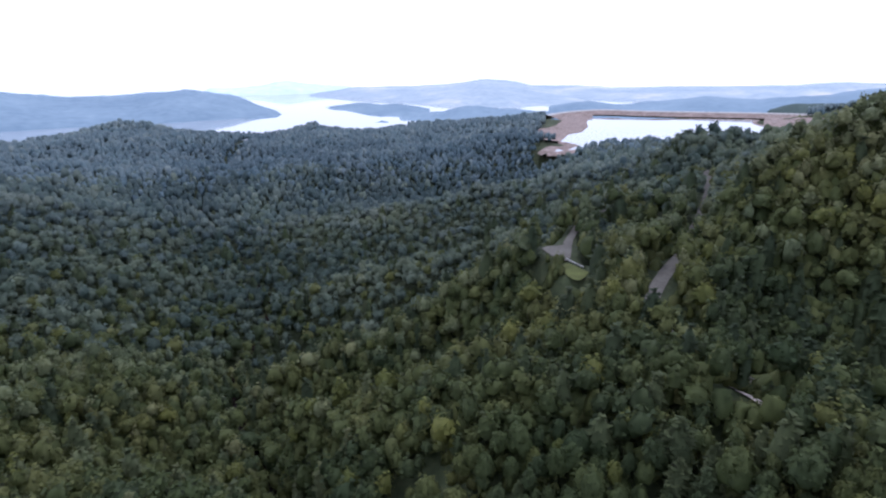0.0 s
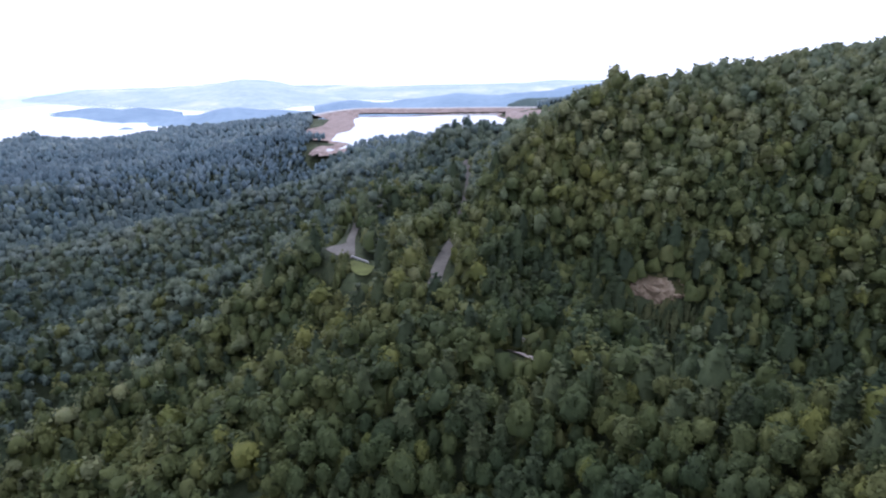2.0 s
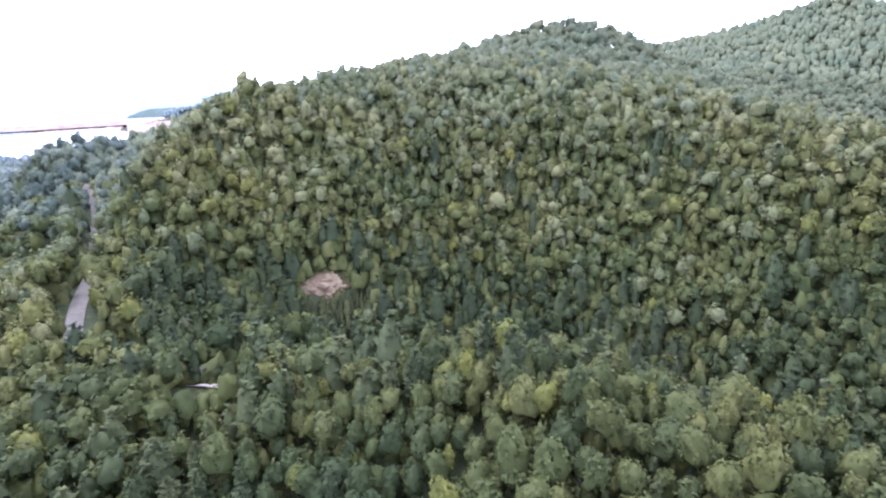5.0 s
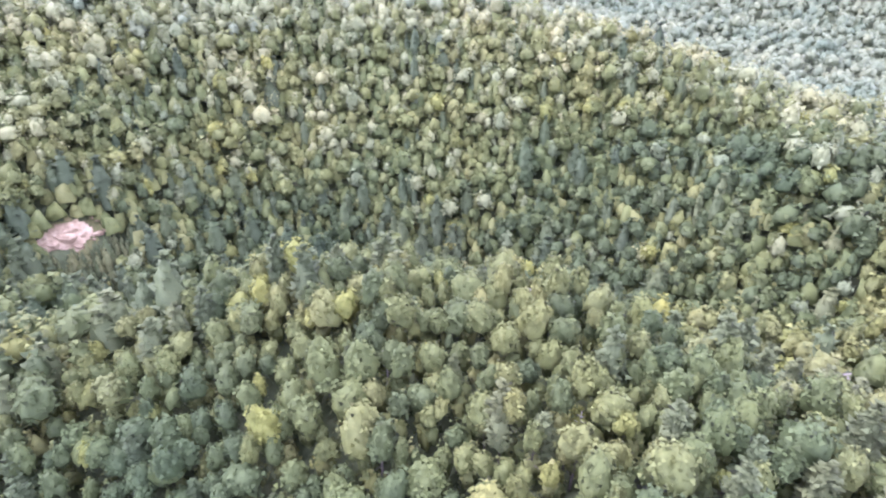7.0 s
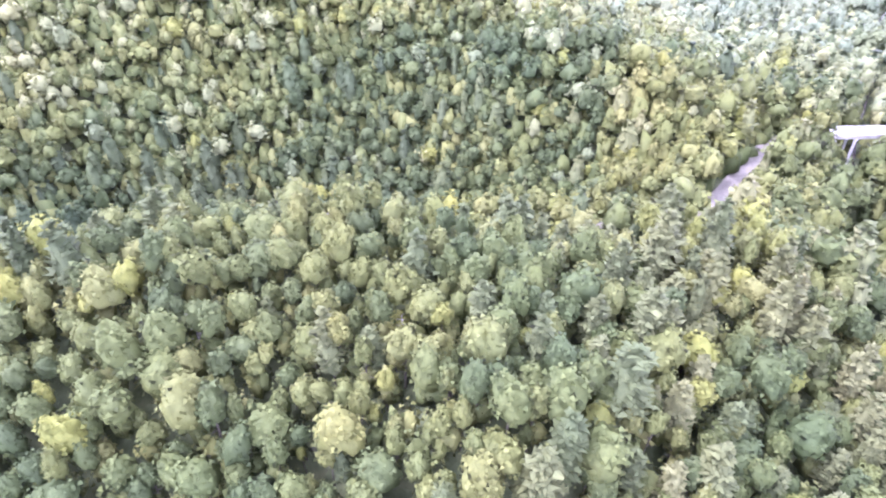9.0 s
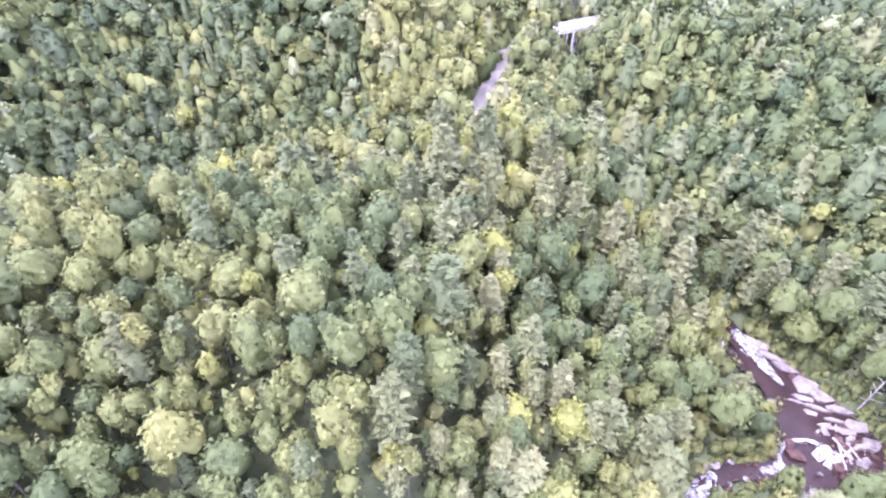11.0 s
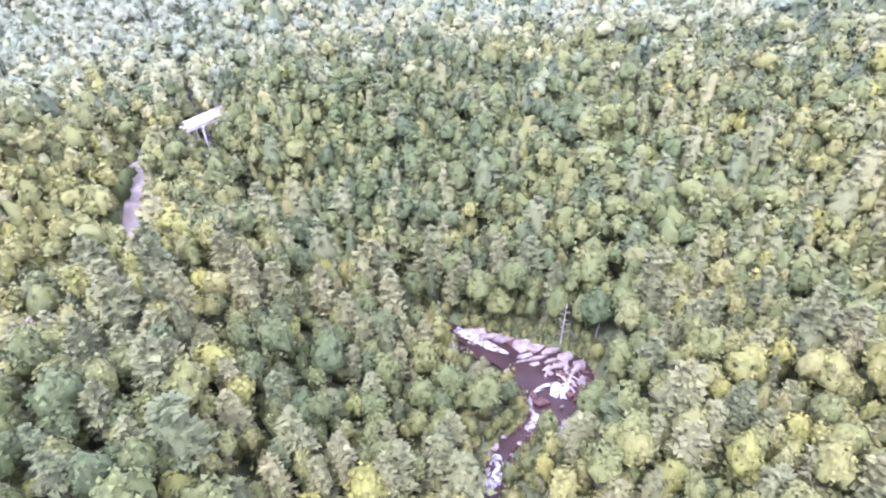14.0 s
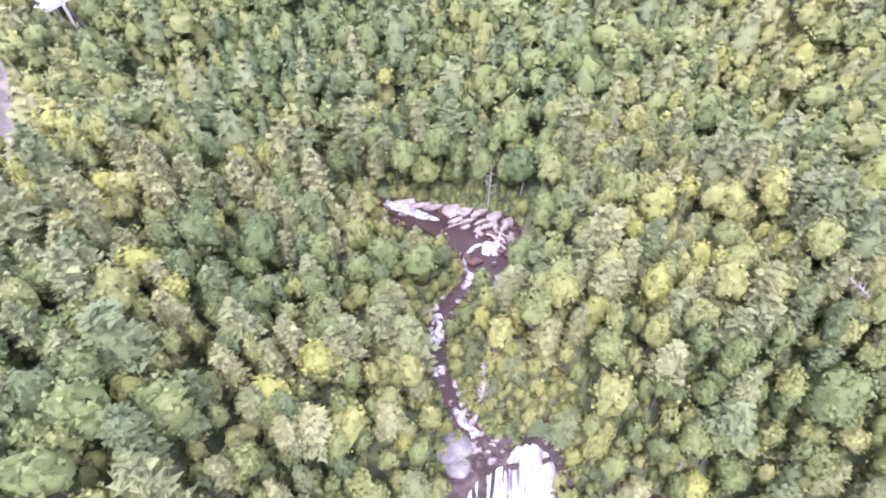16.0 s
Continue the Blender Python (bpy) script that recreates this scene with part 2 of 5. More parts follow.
HILL_BACK = [(33, 560, 78), (42, 640, 60), (55, 800, 70), (70, 1050, 60), (28, 560, 84)]
EAST_VALLEY = [(88, 690, 18.4), (95, 589, 57.0), (104, 515, 66.2), (112, 478, 75.4), (120, 442, 84.6), (132, 386, 87.4), (140, 331, 84.6)]
EAST_HILLS = [(80, 1300, -38), (87, 1350, -80), (92.4, 1380, -128), (97, 1350, -102), (104, 1300, -78), (110, 1200, -84), (118, 1100, -70), (128, 1050, -45),
              (138, 1000, -10), (100, 900, 22), (110, 820, 32), (122, 700, 60), (134, 640, 70), (141, 800, 40)]
NORTH_GAP = [(146.8, 320, 92), (146.2, 386, 89.2), (144.4, 515, 90.2), (145.5, 699, 88.3), (147, 1012, 82.8)]
HILL_R = [(153, 232, 68.8), (156, 256, 70.4), (163.2, 276, 71.2), (171.8, 284, 66.0), (177.5, 288, 66.8), (185.7, 276, 68.0), (193.4, 260, 68.8), (205, 240, 67.2), (218, 232, 73.6), (158, 205, 89.0), (170, 187, 90.8), (184, 178, 90.8), (198, 169, 89.9), (208, 178, 92.6)]
HILL_R_BACK = [(165, 386, 80.6), (178, 403, 77.3), (190, 386, 68.9), (200, 370, 55.4), (155, 437, 65.5), (160, 672, 50.4), (178, 714, 50.4), (195, 672, 37.8), (215, 588, 33.6), (235, 504, 50.4)]
EAST_BANK = [(202, 78, 94.0), (212, 87, 90.5), (225, 96, 88.7), (233, 113, 85.3), (245, 104, 97.4), (215, 130, 84.4), (222, 161, 91.1), (232, 175, 84.6), (225, 66, 108.6), (212, 152, 94.8), (217, 170, 95.7), (221, 198, 91.1), (238, 221, 82.8), (250, 230, 96.6), (248, 85, 124.2)]
WEST_SLOPE = [(-45, 300, 150), (-35, 310, 165), (-42, 420, 163), (-33, 520, 174), (-45, 620, 165), (-38, 800, 150), (-60, 300, 140), (-70, 600, 120), (-90, 300, 130), (-110, 200, 120), (-90, 900, 90), (-30, 700, 178), (-50, 1100, 140), (-120, 600, 70), (-150, 900, 40)]
SPUR_HOLLOW = [(-30, 240, 186), (-19, 246, 184), (-9.7, 250, 180), (1, 255, 166), (5, 256, 150)]
SPUR_B = [(-27, 250, 170), (-19.8, 268, 160), (-12, 280, 150), (-2, 290, 133), (4, 280, 118), (7.3, 270, 108), (10, 266, 102)]
HOLLOW_B = [(-22, 312, 188), (-12, 335, 188), (-2, 352, 184), (5, 370, 160)]
SPUR_C = [(-18.3, 410, 176), (-11.6, 420, 166), (-2.1, 440, 154), (7.1, 460, 137), (14, 440, 99), (19, 450, 97)]
HOLLOW_C = [(-15, 490, 188), (-8, 495, 188), (-2, 512, 188), (7, 545, 180), (13, 600, 146)]
SPUR_A = [(-18, 640, 179), (-11.1, 640, 174), (-5, 640, 167), (4, 680, 147), (12.6, 760, 134), (18, 850, 125), (23, 880, 114), (27, 800, 106), (17, 640, 132)]
HOLLOW_A = [(-14, 745, 188), (-5, 745, 188), (4, 800, 188), (9, 880, 182)]
MID_SPUR = [(-22.4, 690, 183), (-19.4, 820, 173), (-15, 950, 166), (-10.7, 1080, 159), (-2, 1200, 160), (6.7, 1300, 153), (-13, 850, 187), (-2, 920, 187), (6, 960, 183), (9, 1000, 172)]
RES_LEFT = [(8.8, 1060, 134), (9.2, 1200, 127), (10.0, 1350, 126), (10.8, 1500, 128), (11, 1650, 132)]
WEST_MID = [(-38, 1150, 165), (-30, 1100, 178), (-25, 1200, 183), (-20, 1350, 180), (-34, 1500, 160), (-28, 1500, 165)]
LAKE_RIDGE = [(-45, 1650, 178), (-38.7, 1650, 178), (-34.9, 1650, 176), (-32.6, 1700, 152), (-30.5, 1720, 138), (-27.9, 1720, 144), (-24.8, 1700, 180), (-19.8, 1720, 186), (-16, 1720, 186), (-13.3, 1720, 160), (-10.6, 1740, 190), (-4.9, 1760, 184), (0, 1760, 175), (3.8, 1780, 168), (7, 1780, 164), (9.5, 1800, 150)]
RES_RIM = [(15.2, 985, 130), (19.5, 1060, 128), (23, 1075, 130), (28.7, 1090, 126), (32, 900, 88), (35, 800, 60)]
# bare ground and beds: heading, distance, drop of the ground itself
BEDS_GORGE = [(30.6, 186.5, 98.9), (32.5, 181, 99.7), (34.2, 178.5, 100.1), (36.2, 177.5, 100.9), (46.3, 262, 99.6), (43, 261, 100), (49.5, 261, 100.5), (10, 248, 112), (13, 243, 114), (16, 240, 111), (18.5, 262, 98), (8, 290, 106), (-25, 320, 192), (-21.5, 388, 197), (-18.5, 455, 199)]
BEDS_FALLS = [(-20.2, 520, 200), (-23, 700, 201), (-25, 860, 202), (-12, 110, 184), (-20, 200, 186), (30, 20, 182), (200, 20, 182), (110, 26, 150), (265, 40, 165), (300, 70, 170), (90, 12, 180)]
BEDS_RESERVOIR = [(-22, 1200, 203), (11, 1250, 160), (20, 1350, 162), (30, 1350, 162), (20, 1650, 162), (31, 1650, 160), (36, 1450, 150), (14, 1640, 160), (-40, 2100, 216), (-25, 2100, 218), (-10, 2100, 218), (2, 2200, 214), (10, 2150, 205), (20, 2150, 190), (32, 2100, 160), (40, 1800, 80), (145, 1800, 60), (180, 1600, 40), (220, 1600, 30)]
BEDS_FAR = [(-60, 3000, 150), (-52, 1900, 214), (-44, 1880, 214), (-37, 1880, 214), (-31, 1920, 214), (-25, 1900, 214), (-30, 3000, 222), (0, 3000, 222), (25, 3000, 215), (-30, 5500, 222), (0, 5500, 222), (30, 5500, 215), (60, 3500, 60), (90, 3500, 0), (130, 3500, 20), (180, 3500, 20), (-90, 3000, 90), (-130, 3000, 50), (60, 7000, 60), (120, 7000, 0), (180, 7000, 0), (-120, 7000, 50), (-70, 7000, 150)]

CREEK = [at(147, 1100, 103), at(144.4, 560, 106), at(146.2, 420, 105), at(146.8, 300, 103), at(147.6, 268, 104.5), at(147.7, 240, 108), at(148.2, 226, 109), at(151, 209, 111), at(153, 192, 113), at(155.5, 172, 115.5),
         at(161.5, 156, 117), at(168.7, 139, 118.2), Vector((10, -126.5, H0 - 118.8)), Vector((-2, -119, H0 - 119.3)), Vector((-12, -108, H0 - 120.2)), Vector((-11.5, -101, H0 - 120.8)), Vector((-7.5, -95.7, H0 - 121.4)), Vector((-2.5, -91, H0 - 121.9)),
         Vector((-1, -85, H0 - 122.4)), Vector((-0.8, -79, H0 - 123.2)), Vector((-0.5, -73.5, H0 - 123.8)), Vector((-3, -66, H0 - 124.4)), Vector((-4.5, -61, H0 - 124.8)), Vector((-8, -56.5, H0 - 125.3)), Vector((-13, -52.5, H0 - 125.9))]
CREEK_LOW = [Vector((-12, -20, H0 - 184)), Vector((-8, 0, H0 - 186)), at(-14, 60, 185), at(-12, 110, 187), at(-20, 200, 189), at(-25, 320, 193), at(-21.5, 388, 198), at(-18.5, 455, 200), at(-20.2, 520, 201), at(-23, 700, 202), at(-25, 860, 202.6), at(-22, 1200, 203.5), at(-17, 1750, 206)]
ROAD = [at(24, 640, 84), at(26.0, 515, 87.5), at(26.4, 430, 89.5), at(25.6, 340, 91), at(24.9, 296, 92.5), at(23.6, 268, 93), at(22.6, 242, 94.8), at(22.4, 228, 95.6), at(23.8, 216, 96.6), at(27, 206, 99.5), at(30.5, 199, 103), at(35.4, 193, 105.5), at(45, 193, 111), at(58, 203, 129), at(75, 203, 138), at(92, 195, 136),
        at(108, 182, 127), at(122, 172, 115), at(131, 178, 104), at(136.0, 182, 101), at(137.9, 194, 100), at(139.4, 222, 97.3), at(140.5, 245, 95), at(142.9, 258, 92.9), at(145.5, 264, 91.8), at(150.0, 279, 90), at(153.5, 292, 90), at(157, 315, 93), at(160, 420, 93), at(165, 560, 90)]
PARK_WAY = [at(25.6, 340, 91.5), at(21, 372, 93), at(16, 385, 95), at(14.8, 360, 95), at(14.1, 330, 95), at(13.3, 300, 95)]
CREEK_F, LOW_F, ROAD_F, WAY_F = fine(CREEK, 2.5), fine(CREEK_LOW, 6), fine(ROAD, 3.0), fine(PARK_WAY, 3.0)
PARK, LAWN, SCAR = at(12.4, 283, 94.5), at(14.5, 259, 95.4), at(46.3, 262, 99.6)
SCAR_FWD = Vector((math.sin(radians(46.3)), math.cos(radians(46.3)), 0))
SCAR_SIDE = Vector((SCAR_FWD.y, -SCAR_FWD.x, 0))


def centres():
    pts = []
    for rows in (SPUR, SPUR_NEAR, HILL_FOOT, SPUR_BACK, HILL_MID, HILL_TOP, HILL_PEAK, HILL_BACK, EAST_VALLEY, EAST_HILLS, NORTH_GAP, HILL_R, HILL_R_BACK, EAST_BANK, LAKE_RIDGE, RES_RIM,
                 SPUR_HOLLOW, SPUR_B, HOLLOW_B, SPUR_C, HOLLOW_C, SPUR_A, HOLLOW_A, MID_SPUR, RES_LEFT):
        pts += [tuple(at(h, d, drop + TREE)) for h, d, drop in rows]
    for rows in (WEST_SLOPE, WEST_MID):
        pts += [tuple(at(h, 0.92 * d, 0.92 * drop + TREE)) for h, d, drop in rows]
    pts += [tuple(at(*r)) for r in BEDS_GORGE + BEDS_FALLS + BEDS_RESERVOIR + BEDS_FAR]
    pts += [tuple(p) for p in CREEK_F[:-3:12]] + [tuple(p) for p in ROAD_F[::14]]
    pts += [(-8, -54, H0 - 127), (-26, -53, H0 - 127), (-10, -38, H0 - 166), (-24, -38, H0 - 166), (-38, -50, H0 - 124), (6, -52, H0 - 125), (-52, -42, H0 - 130), (14, -44, H0 - 132)]
    return np.array(pts)


C = centres()
SOFT = 12.0


def kernel(p, q):
    return np.sqrt(((p[:, None, :2] - q[None, :, :2]) ** 2).sum(2) + SOFT ** 2)


WEIGHTS = np.linalg.solve(np.block([[kernel(C, C) - 0.6 * np.eye(len(C)), np.ones((len(C), 1))], [np.ones((1, len(C))), np.zeros((1, 1))]]), np.append(C[:, 2], 0))
LATTICE = np.random.RandomState(7).rand(256, 256)


def rough_noise(x, y, size):
    u, v = x / size, y / size
    i, j = np.floor(u).astype(int), np.floor(v).astype(int)
    a, b = smooth(0, 1, u - i), smooth(0, 1, v - j)
    g = lambda m, n: LATTICE[m % 256, n % 256]
    return (g(i, j) * (1 - a) + g(i + 1, j) * a) * (1 - b) + (g(i, j + 1) * (1 - a) + g(i + 1, j + 1) * a) * b - 0.5


def nearest(x, y, line):
    """Distance to a polyline's points and the height there."""
    d = np.full(len(x), 1e9)
    z = np.zeros(len(x))
    for k in range(0, len(line), 40):
        seg = line[k:k + 40]
        q = (x[:, None] - seg[None, :, 0]) ** 2 + (y[:, None] - seg[None, :, 1]) ** 2
        m = q.argmin(1)
        v = q[np.arange(len(x)), m]
        better = v < d
        d[better], z[better] = v[better], seg[m[better], 2]
    return np.sqrt(d), z


POOL_RIM = [(13.6, -131.6), (5, -131), (-2.7, -128.6), (-10, -128), (-17.1, -126.1), (-24.9, -123.4), (-27.1, -117.3), (-25, -110.2), (-20.2, -103.8), (-15.6, -98.3), (-11, -97.5), (-9.2, -103.8), (-5.6, -110.9), (-0.8, -117.4), (8, -120.1), (12.6, -123.8)]


def past_rim(x, y, rim):
    """Metres outside a closed outline; below 0 inside it."""
    d = np.full(len(x), 1e9)
    odd = np.zeros(len(x), bool)
    for (ax, ay), (bx, by) in zip(rim, rim[1:] + rim[:1]):
        t = np.clip(((x - ax) * (bx - ax) + (y - ay) * (by - ay)) / ((bx - ax) ** 2 + (by - ay) ** 2), 0, 1)
        d = np.minimum(d, np.hypot(x - ax - t * (bx - ax), y - ay - t * (by - ay)))
        odd ^= ((ay > y) != (by > y)) & (x < (bx - ax) * (y - ay) / (by - ay + 1e-12) + ax)
    return np.where(odd, -d, d)


SHORE = [tuple(at(h, d))[:2] for h, d in ((11.4, 1016), (11.7, 1067), (12.5, 1041), (13.9, 1124), (11.9, 1171), (12.7, 1296), (14.0, 1359), (14.5, 1477), (14.4, 1617), (14.7, 1715), (20.3, 1715), (25.2, 1800), (29.1, 1824), (28.9, 1715),
                                          (29.6, 1648), (32.4, 1648), (34, 1800), (39, 1700), (39, 1160), (24, 1130), (16.5, 1120))]


def ground(x, y):
    x, y = np.asarray(x, float), np.asarray(y, float)
    z = np.empty(len(x))
    for k in range(0, len(x), 20000):
        p = np.stack([x[k:k + 20000], y[k:k + 20000]], axis=1)
        z[k:k + 20000] = kernel(p, C) @ WEIGHTS[:-1] + WEIGHTS[-1]
    r = np.hypot(x, y)
    z += rough_noise(x, y, 55) * 5 * smooth(60, 250, r) + rough_noise(x + 900, y, 170) * 9 * smooth(350, 1000, r) * (1 - smooth(1900, 2300, r)) + rough_noise(x, y + 400, 23) * 2.0
    for line, wide, bed, bank in ((ROAD_F, 6.5, 0.45, 12), (WAY_F, 5.0, 0.35, 10), (CREEK_F, 4.6, 1.5, 8), (LOW_F, 4, 1.0, 12)):
        d, h = nearest(x, y, line)
        z = np.where(d < wide + bank, (h - bed) + (z - (h - bed)) * smooth(wide, wide + bank, d), z)
    for spot, size, edge in ((PARK, 13, 10), (LAWN, 9, 9)):
        d = np.hypot(x - spot.x, y - spot.y)
        z = spot.z - 0.15 + (z - spot.z + 0.15) * smooth(size, size + edge, d)
    q = past_rim(x, y, POOL_RIM)
    z = H0 - 121.8 + (z - H0 + 121.8) * smooth(-1.0, 7.0, q)
    # the rock face of the falls stands clear of the soil
    face = H0 - 131 - 58 * np.clip((y + 52.0) / 30.0, 0, 1) ** 1.15
    z = np.where((np.abs(x + 17) < 15) & (y > -55) & (y < -15), np.minimum(z, face + 12 * smooth(11, 15, np.abs(x + 17))), z)
    q = past_rim(x, y, SHORE)
    return np.where(q < 90, np.minimum(z, H0 - 153 + np.clip(q, 0, 90) * 0.15), z)


# ---- helpers for meshes ----
def mesh_from(name, verts, faces, mat, smooth_faces=False):
    me = bpy.data.meshes.new(name)
    me.from_pydata([tuple(v) for v in verts], [], faces)
    me.materials.append(mat)
    if smooth_faces:
        me.polygons.foreach_set("use_smooth", np.ones(len(me.polygons), bool))
    me.update()
    return me


def big_mesh(name, verts, faces, mat, smooth_faces=False, **attrs):
    """A mesh from arrays; faces all have the same number of corners. attrs: a number for each vertex."""
    me = bpy.data.meshes.new(name)
    n, k = faces.shape
    me.vertices.add(len(verts))
    me.vertices.foreach_set("co", np.ascontiguousarray(verts, np.float32).ravel())
    me.loops.add(n * k)
    me.loops.foreach_set("vertex_index", np.ascontiguousarray(faces, np.int32).ravel())
    me.polygons.add(n)
    me.polygons.foreach_set("loop_start", np.arange(0, n * k, k, dtype=np.int32))
    if smooth_faces:
        me.polygons.foreach_set("use_smooth", np.ones(n, bool))
    me.materials.append(mat)
    for key, values in attrs.items():
        deep = np.ndim(values) == 2
        a = me.attributes.new(key, "FLOAT_VECTOR" if deep else "FLOAT", "POINT")
        a.data.foreach_set("vector" if deep else "value", np.ascontiguousarray(values, np.float32).ravel())
    me.update(calc_edges=True)
    me.validate()
    return me


def part(name, bm, mat, parent, label=""):
    me = bpy.data.meshes.new(name)
    bm.to_mesh(me)
    bm.free()
    me.materials.append(mat)
    ob = new(name, me)
    ob.parent = parent
    if label:
        tagged(ob, label)
    return ob


def ribbon(line, half, lift=0.0, across=2, jitter=0.0):
    """A strip along a polyline, `across` quads wide. half: one half width, or one for each point."""
    p = np.asarray(line, float)
    t = np.gradient(p[:, :2], axis=0)
    t /= np.linalg.norm(t, axis=1)[:, None] + 1e-9
    nrm = np.stack([t[:, 1], -t[:, 0]], axis=1)
    half = np.broadcast_to(half, len(p))
    verts, faces = [], []
    for k, q in enumerate(np.linspace(-1, 1, across + 1)):
        w = half * (q + (np.random.rand(len(p)) - 0.5) * jitter)
        verts.append(np.stack([p[:, 0] + nrm[:, 0] * w, p[:, 1] + nrm[:, 1] * w, p[:, 2] + lift], axis=1))
    n = len(p)
    for k in range(across):
        for i in range(n - 1):
            faces.append((k * n + i, k * n + i + 1, (k + 1) * n + i + 1, (k + 1) * n + i))
    return np.vstack(verts), faces


# ---- the ground: one sheet, finest under the hover point ----
N = 370
axis = 120 * np.sinh(np.linspace(-1, 1, N) * 4.75)
gx, gy = np.meshgrid(axis, axis, indexing="ij")
gx, gy = gx.ravel(), gy.ravel()
gz = ground(gx, gy)
idx = np.arange(N * N).reshape(N, N)
quads = np.stack([idx[:-1, :-1], idx[1:, :-1], idx[1:, 1:], idx[:-1, 1:]], axis=-1).reshape(-1, 4)
land = new("ground", big_mesh("ground", np.stack([gx, gy, gz], axis=1), quads, M_GROUND, True))
tagged(land, "wooded mountain ground of dark leaf litter and humus", "ground", kind="structure")

# ---- trees ----
def unit(v):
    return v / (np.linalg.norm(v, axis=-1, keepdims=True) + 1e-9)


UP = np.array((0, 0, 1.0))


def leaf_triangles(r, centre, normal, size):
    """One leafy spray a point: a triangle that roughly faces along the normal."""
    n = len(centre)
    normal = unit(normal + r.normal(0, 0.5, (n, 3)))
    a = unit(np.cross(normal, r.normal(0, 1, (n, 3))))
    b = np.cross(normal, a)
    s = size * r.uniform(0.55, 1.45, n)[:, None]
    v = np.stack([centre + a * s, centre - 0.5 * a * s + 0.85 * b * s, centre - 0.5 * a * s - 0.85 * b * s], axis=1)
    return v.reshape(-1, 3)


def ball(r, rx, ry, rz, rows, cols, shake):
    """A closed lump of triangles with an uneven skin."""
    pts = [(0, 0, 1)]
    for i in range(1, rows + 1):
        a = math.pi * i / (rows + 1)
        for j in range(cols):
            b = 2 * math.pi * (j + 0.5 * (i % 2)) / cols
            pts.append((math.sin(a) * math.cos(b), math.sin(a) * math.sin(b), math.cos(a)))
    pts.append((0, 0, -1))
    tris = []
    for j in range(cols):
        k = (j + 1) % cols
        tris.append((0, 1 + j, 1 + k))
        for i in range(rows - 1):
            p, q = 1 + i * cols, 1 + (i + 1) * cols
            tris += [(p + j, q + j, q + k), (p + j, q + k, p + k)]
        tris.append((len(pts) - 1, 1 + (rows - 1) * cols + k, 1 + (rows - 1) * cols + j))
    v = np.array(pts, float) * r.uniform(1 - shake, 1 + shake, (len(pts), 1))
    return v * np.array((rx, ry, rz)), np.array(tris)


def broad_crown(seed, rows, cols, lumps, leaves, size, top=17.8, wide=1.0):
    """The crown of a broadleaf tree, in metres: some 8 m across; one dome swelling into rounded boughs, under loose leafy sprays.
    Returns vertices, triangles, a shade for each vertex and the soft direction in which the foliage there faces."""
    r = np.random.RandomState(seed)
    reach = np.array((r.uniform(3.0, 4.1) * wide, r.uniform(3.0, 4.1) * wide, r.uniform(4.4, 6.6)))
    mid = np.array((0, 0, top - reach[2]))
    lean = r.normal(0, 0.09, 2)
    k = np.arange(lumps)
    up = 1 - 1.55 * (k + 0.5) / lumps + r.normal(0, 0.05, lumps)
    a = k * 2.39996 + r.uniform(-0.45, 0.45, lumps)
    ring = np.sqrt(np.clip(1 - up ** 2, 0, 1))
    bough = unit(np.stack([ring * np.cos(a), ring * np.sin(a), up], axis=1))
    swell = r.uniform(0.72, 1.12, lumps)
    # tone differs at random from bough to bough and rises slightly upwards
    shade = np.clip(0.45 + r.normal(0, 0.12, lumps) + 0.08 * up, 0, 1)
    w2 = (10 / (math.pi * lumps)) * 1.7

    def skin(u, spread):
        d2 = ((u[:, None] - bough[None]) ** 2).sum(2)
        lift = swell[None] * (0.88 if 40 < leaves < 60 and top > 10 else 1.0) * np.sqrt(np.clip(1 - d2 / w2, 0, 1))
        which = lift.argmax(1)
        p = u * (0.40 + 0.52 * lift.max(1) + spread)[:, None]
        face = unit(0.75 * unit(p - bough[which] * 0.6) + 0.55 * u + 0.45 * UP)
        p[:, :2] += lean * p[:, 2:]
        p[:, 2] *= np.where(p[:, 2] < 0, 0.72, 1.0)
        return mid + p * reach, face, which
    v, f = ball(r, 1, 1, 1, rows, cols, 0.0)
    u = unit(v + r.normal(0, 0.05, v.shape))
    v, n, which = skin(u, np.zeros(len(u)))
    l = np.clip(shade[which] - 0.06 + r.normal(0, 0.05, len(v)), 0, 1)
    u = r.normal(0, 1, (leaves * 2, 3))
    u = unit(u)
    u = u[np.argsort(-u[:, 2] + r.normal(0, 0.35, len(u)))[:leaves]]
    q, m, which = skin(u, r.uniform(-0.04, 0.17 if leaves > 60 or leaves < 40 else 0.36, leaves))
    w = leaf_triangles(r, q, m, size)
    soft = np.repeat(unit(m + r.normal(0, 0.42 if leaves > 60 else 0.44 if leaves > 40 else 0.13, m.shape)), 3, axis=0)
    tone = np.repeat(np.clip(shade[which] + r.normal(0.02, 0.21 if leaves > 40 else 0.09, leaves), 0, 1), 3)
    return np.vstack([v, w]), np.vstack([f, np.arange(len(w)).reshape(-1, 3) + len(v)]), np.concatenate([l, tone]), np.vstack([n, soft])


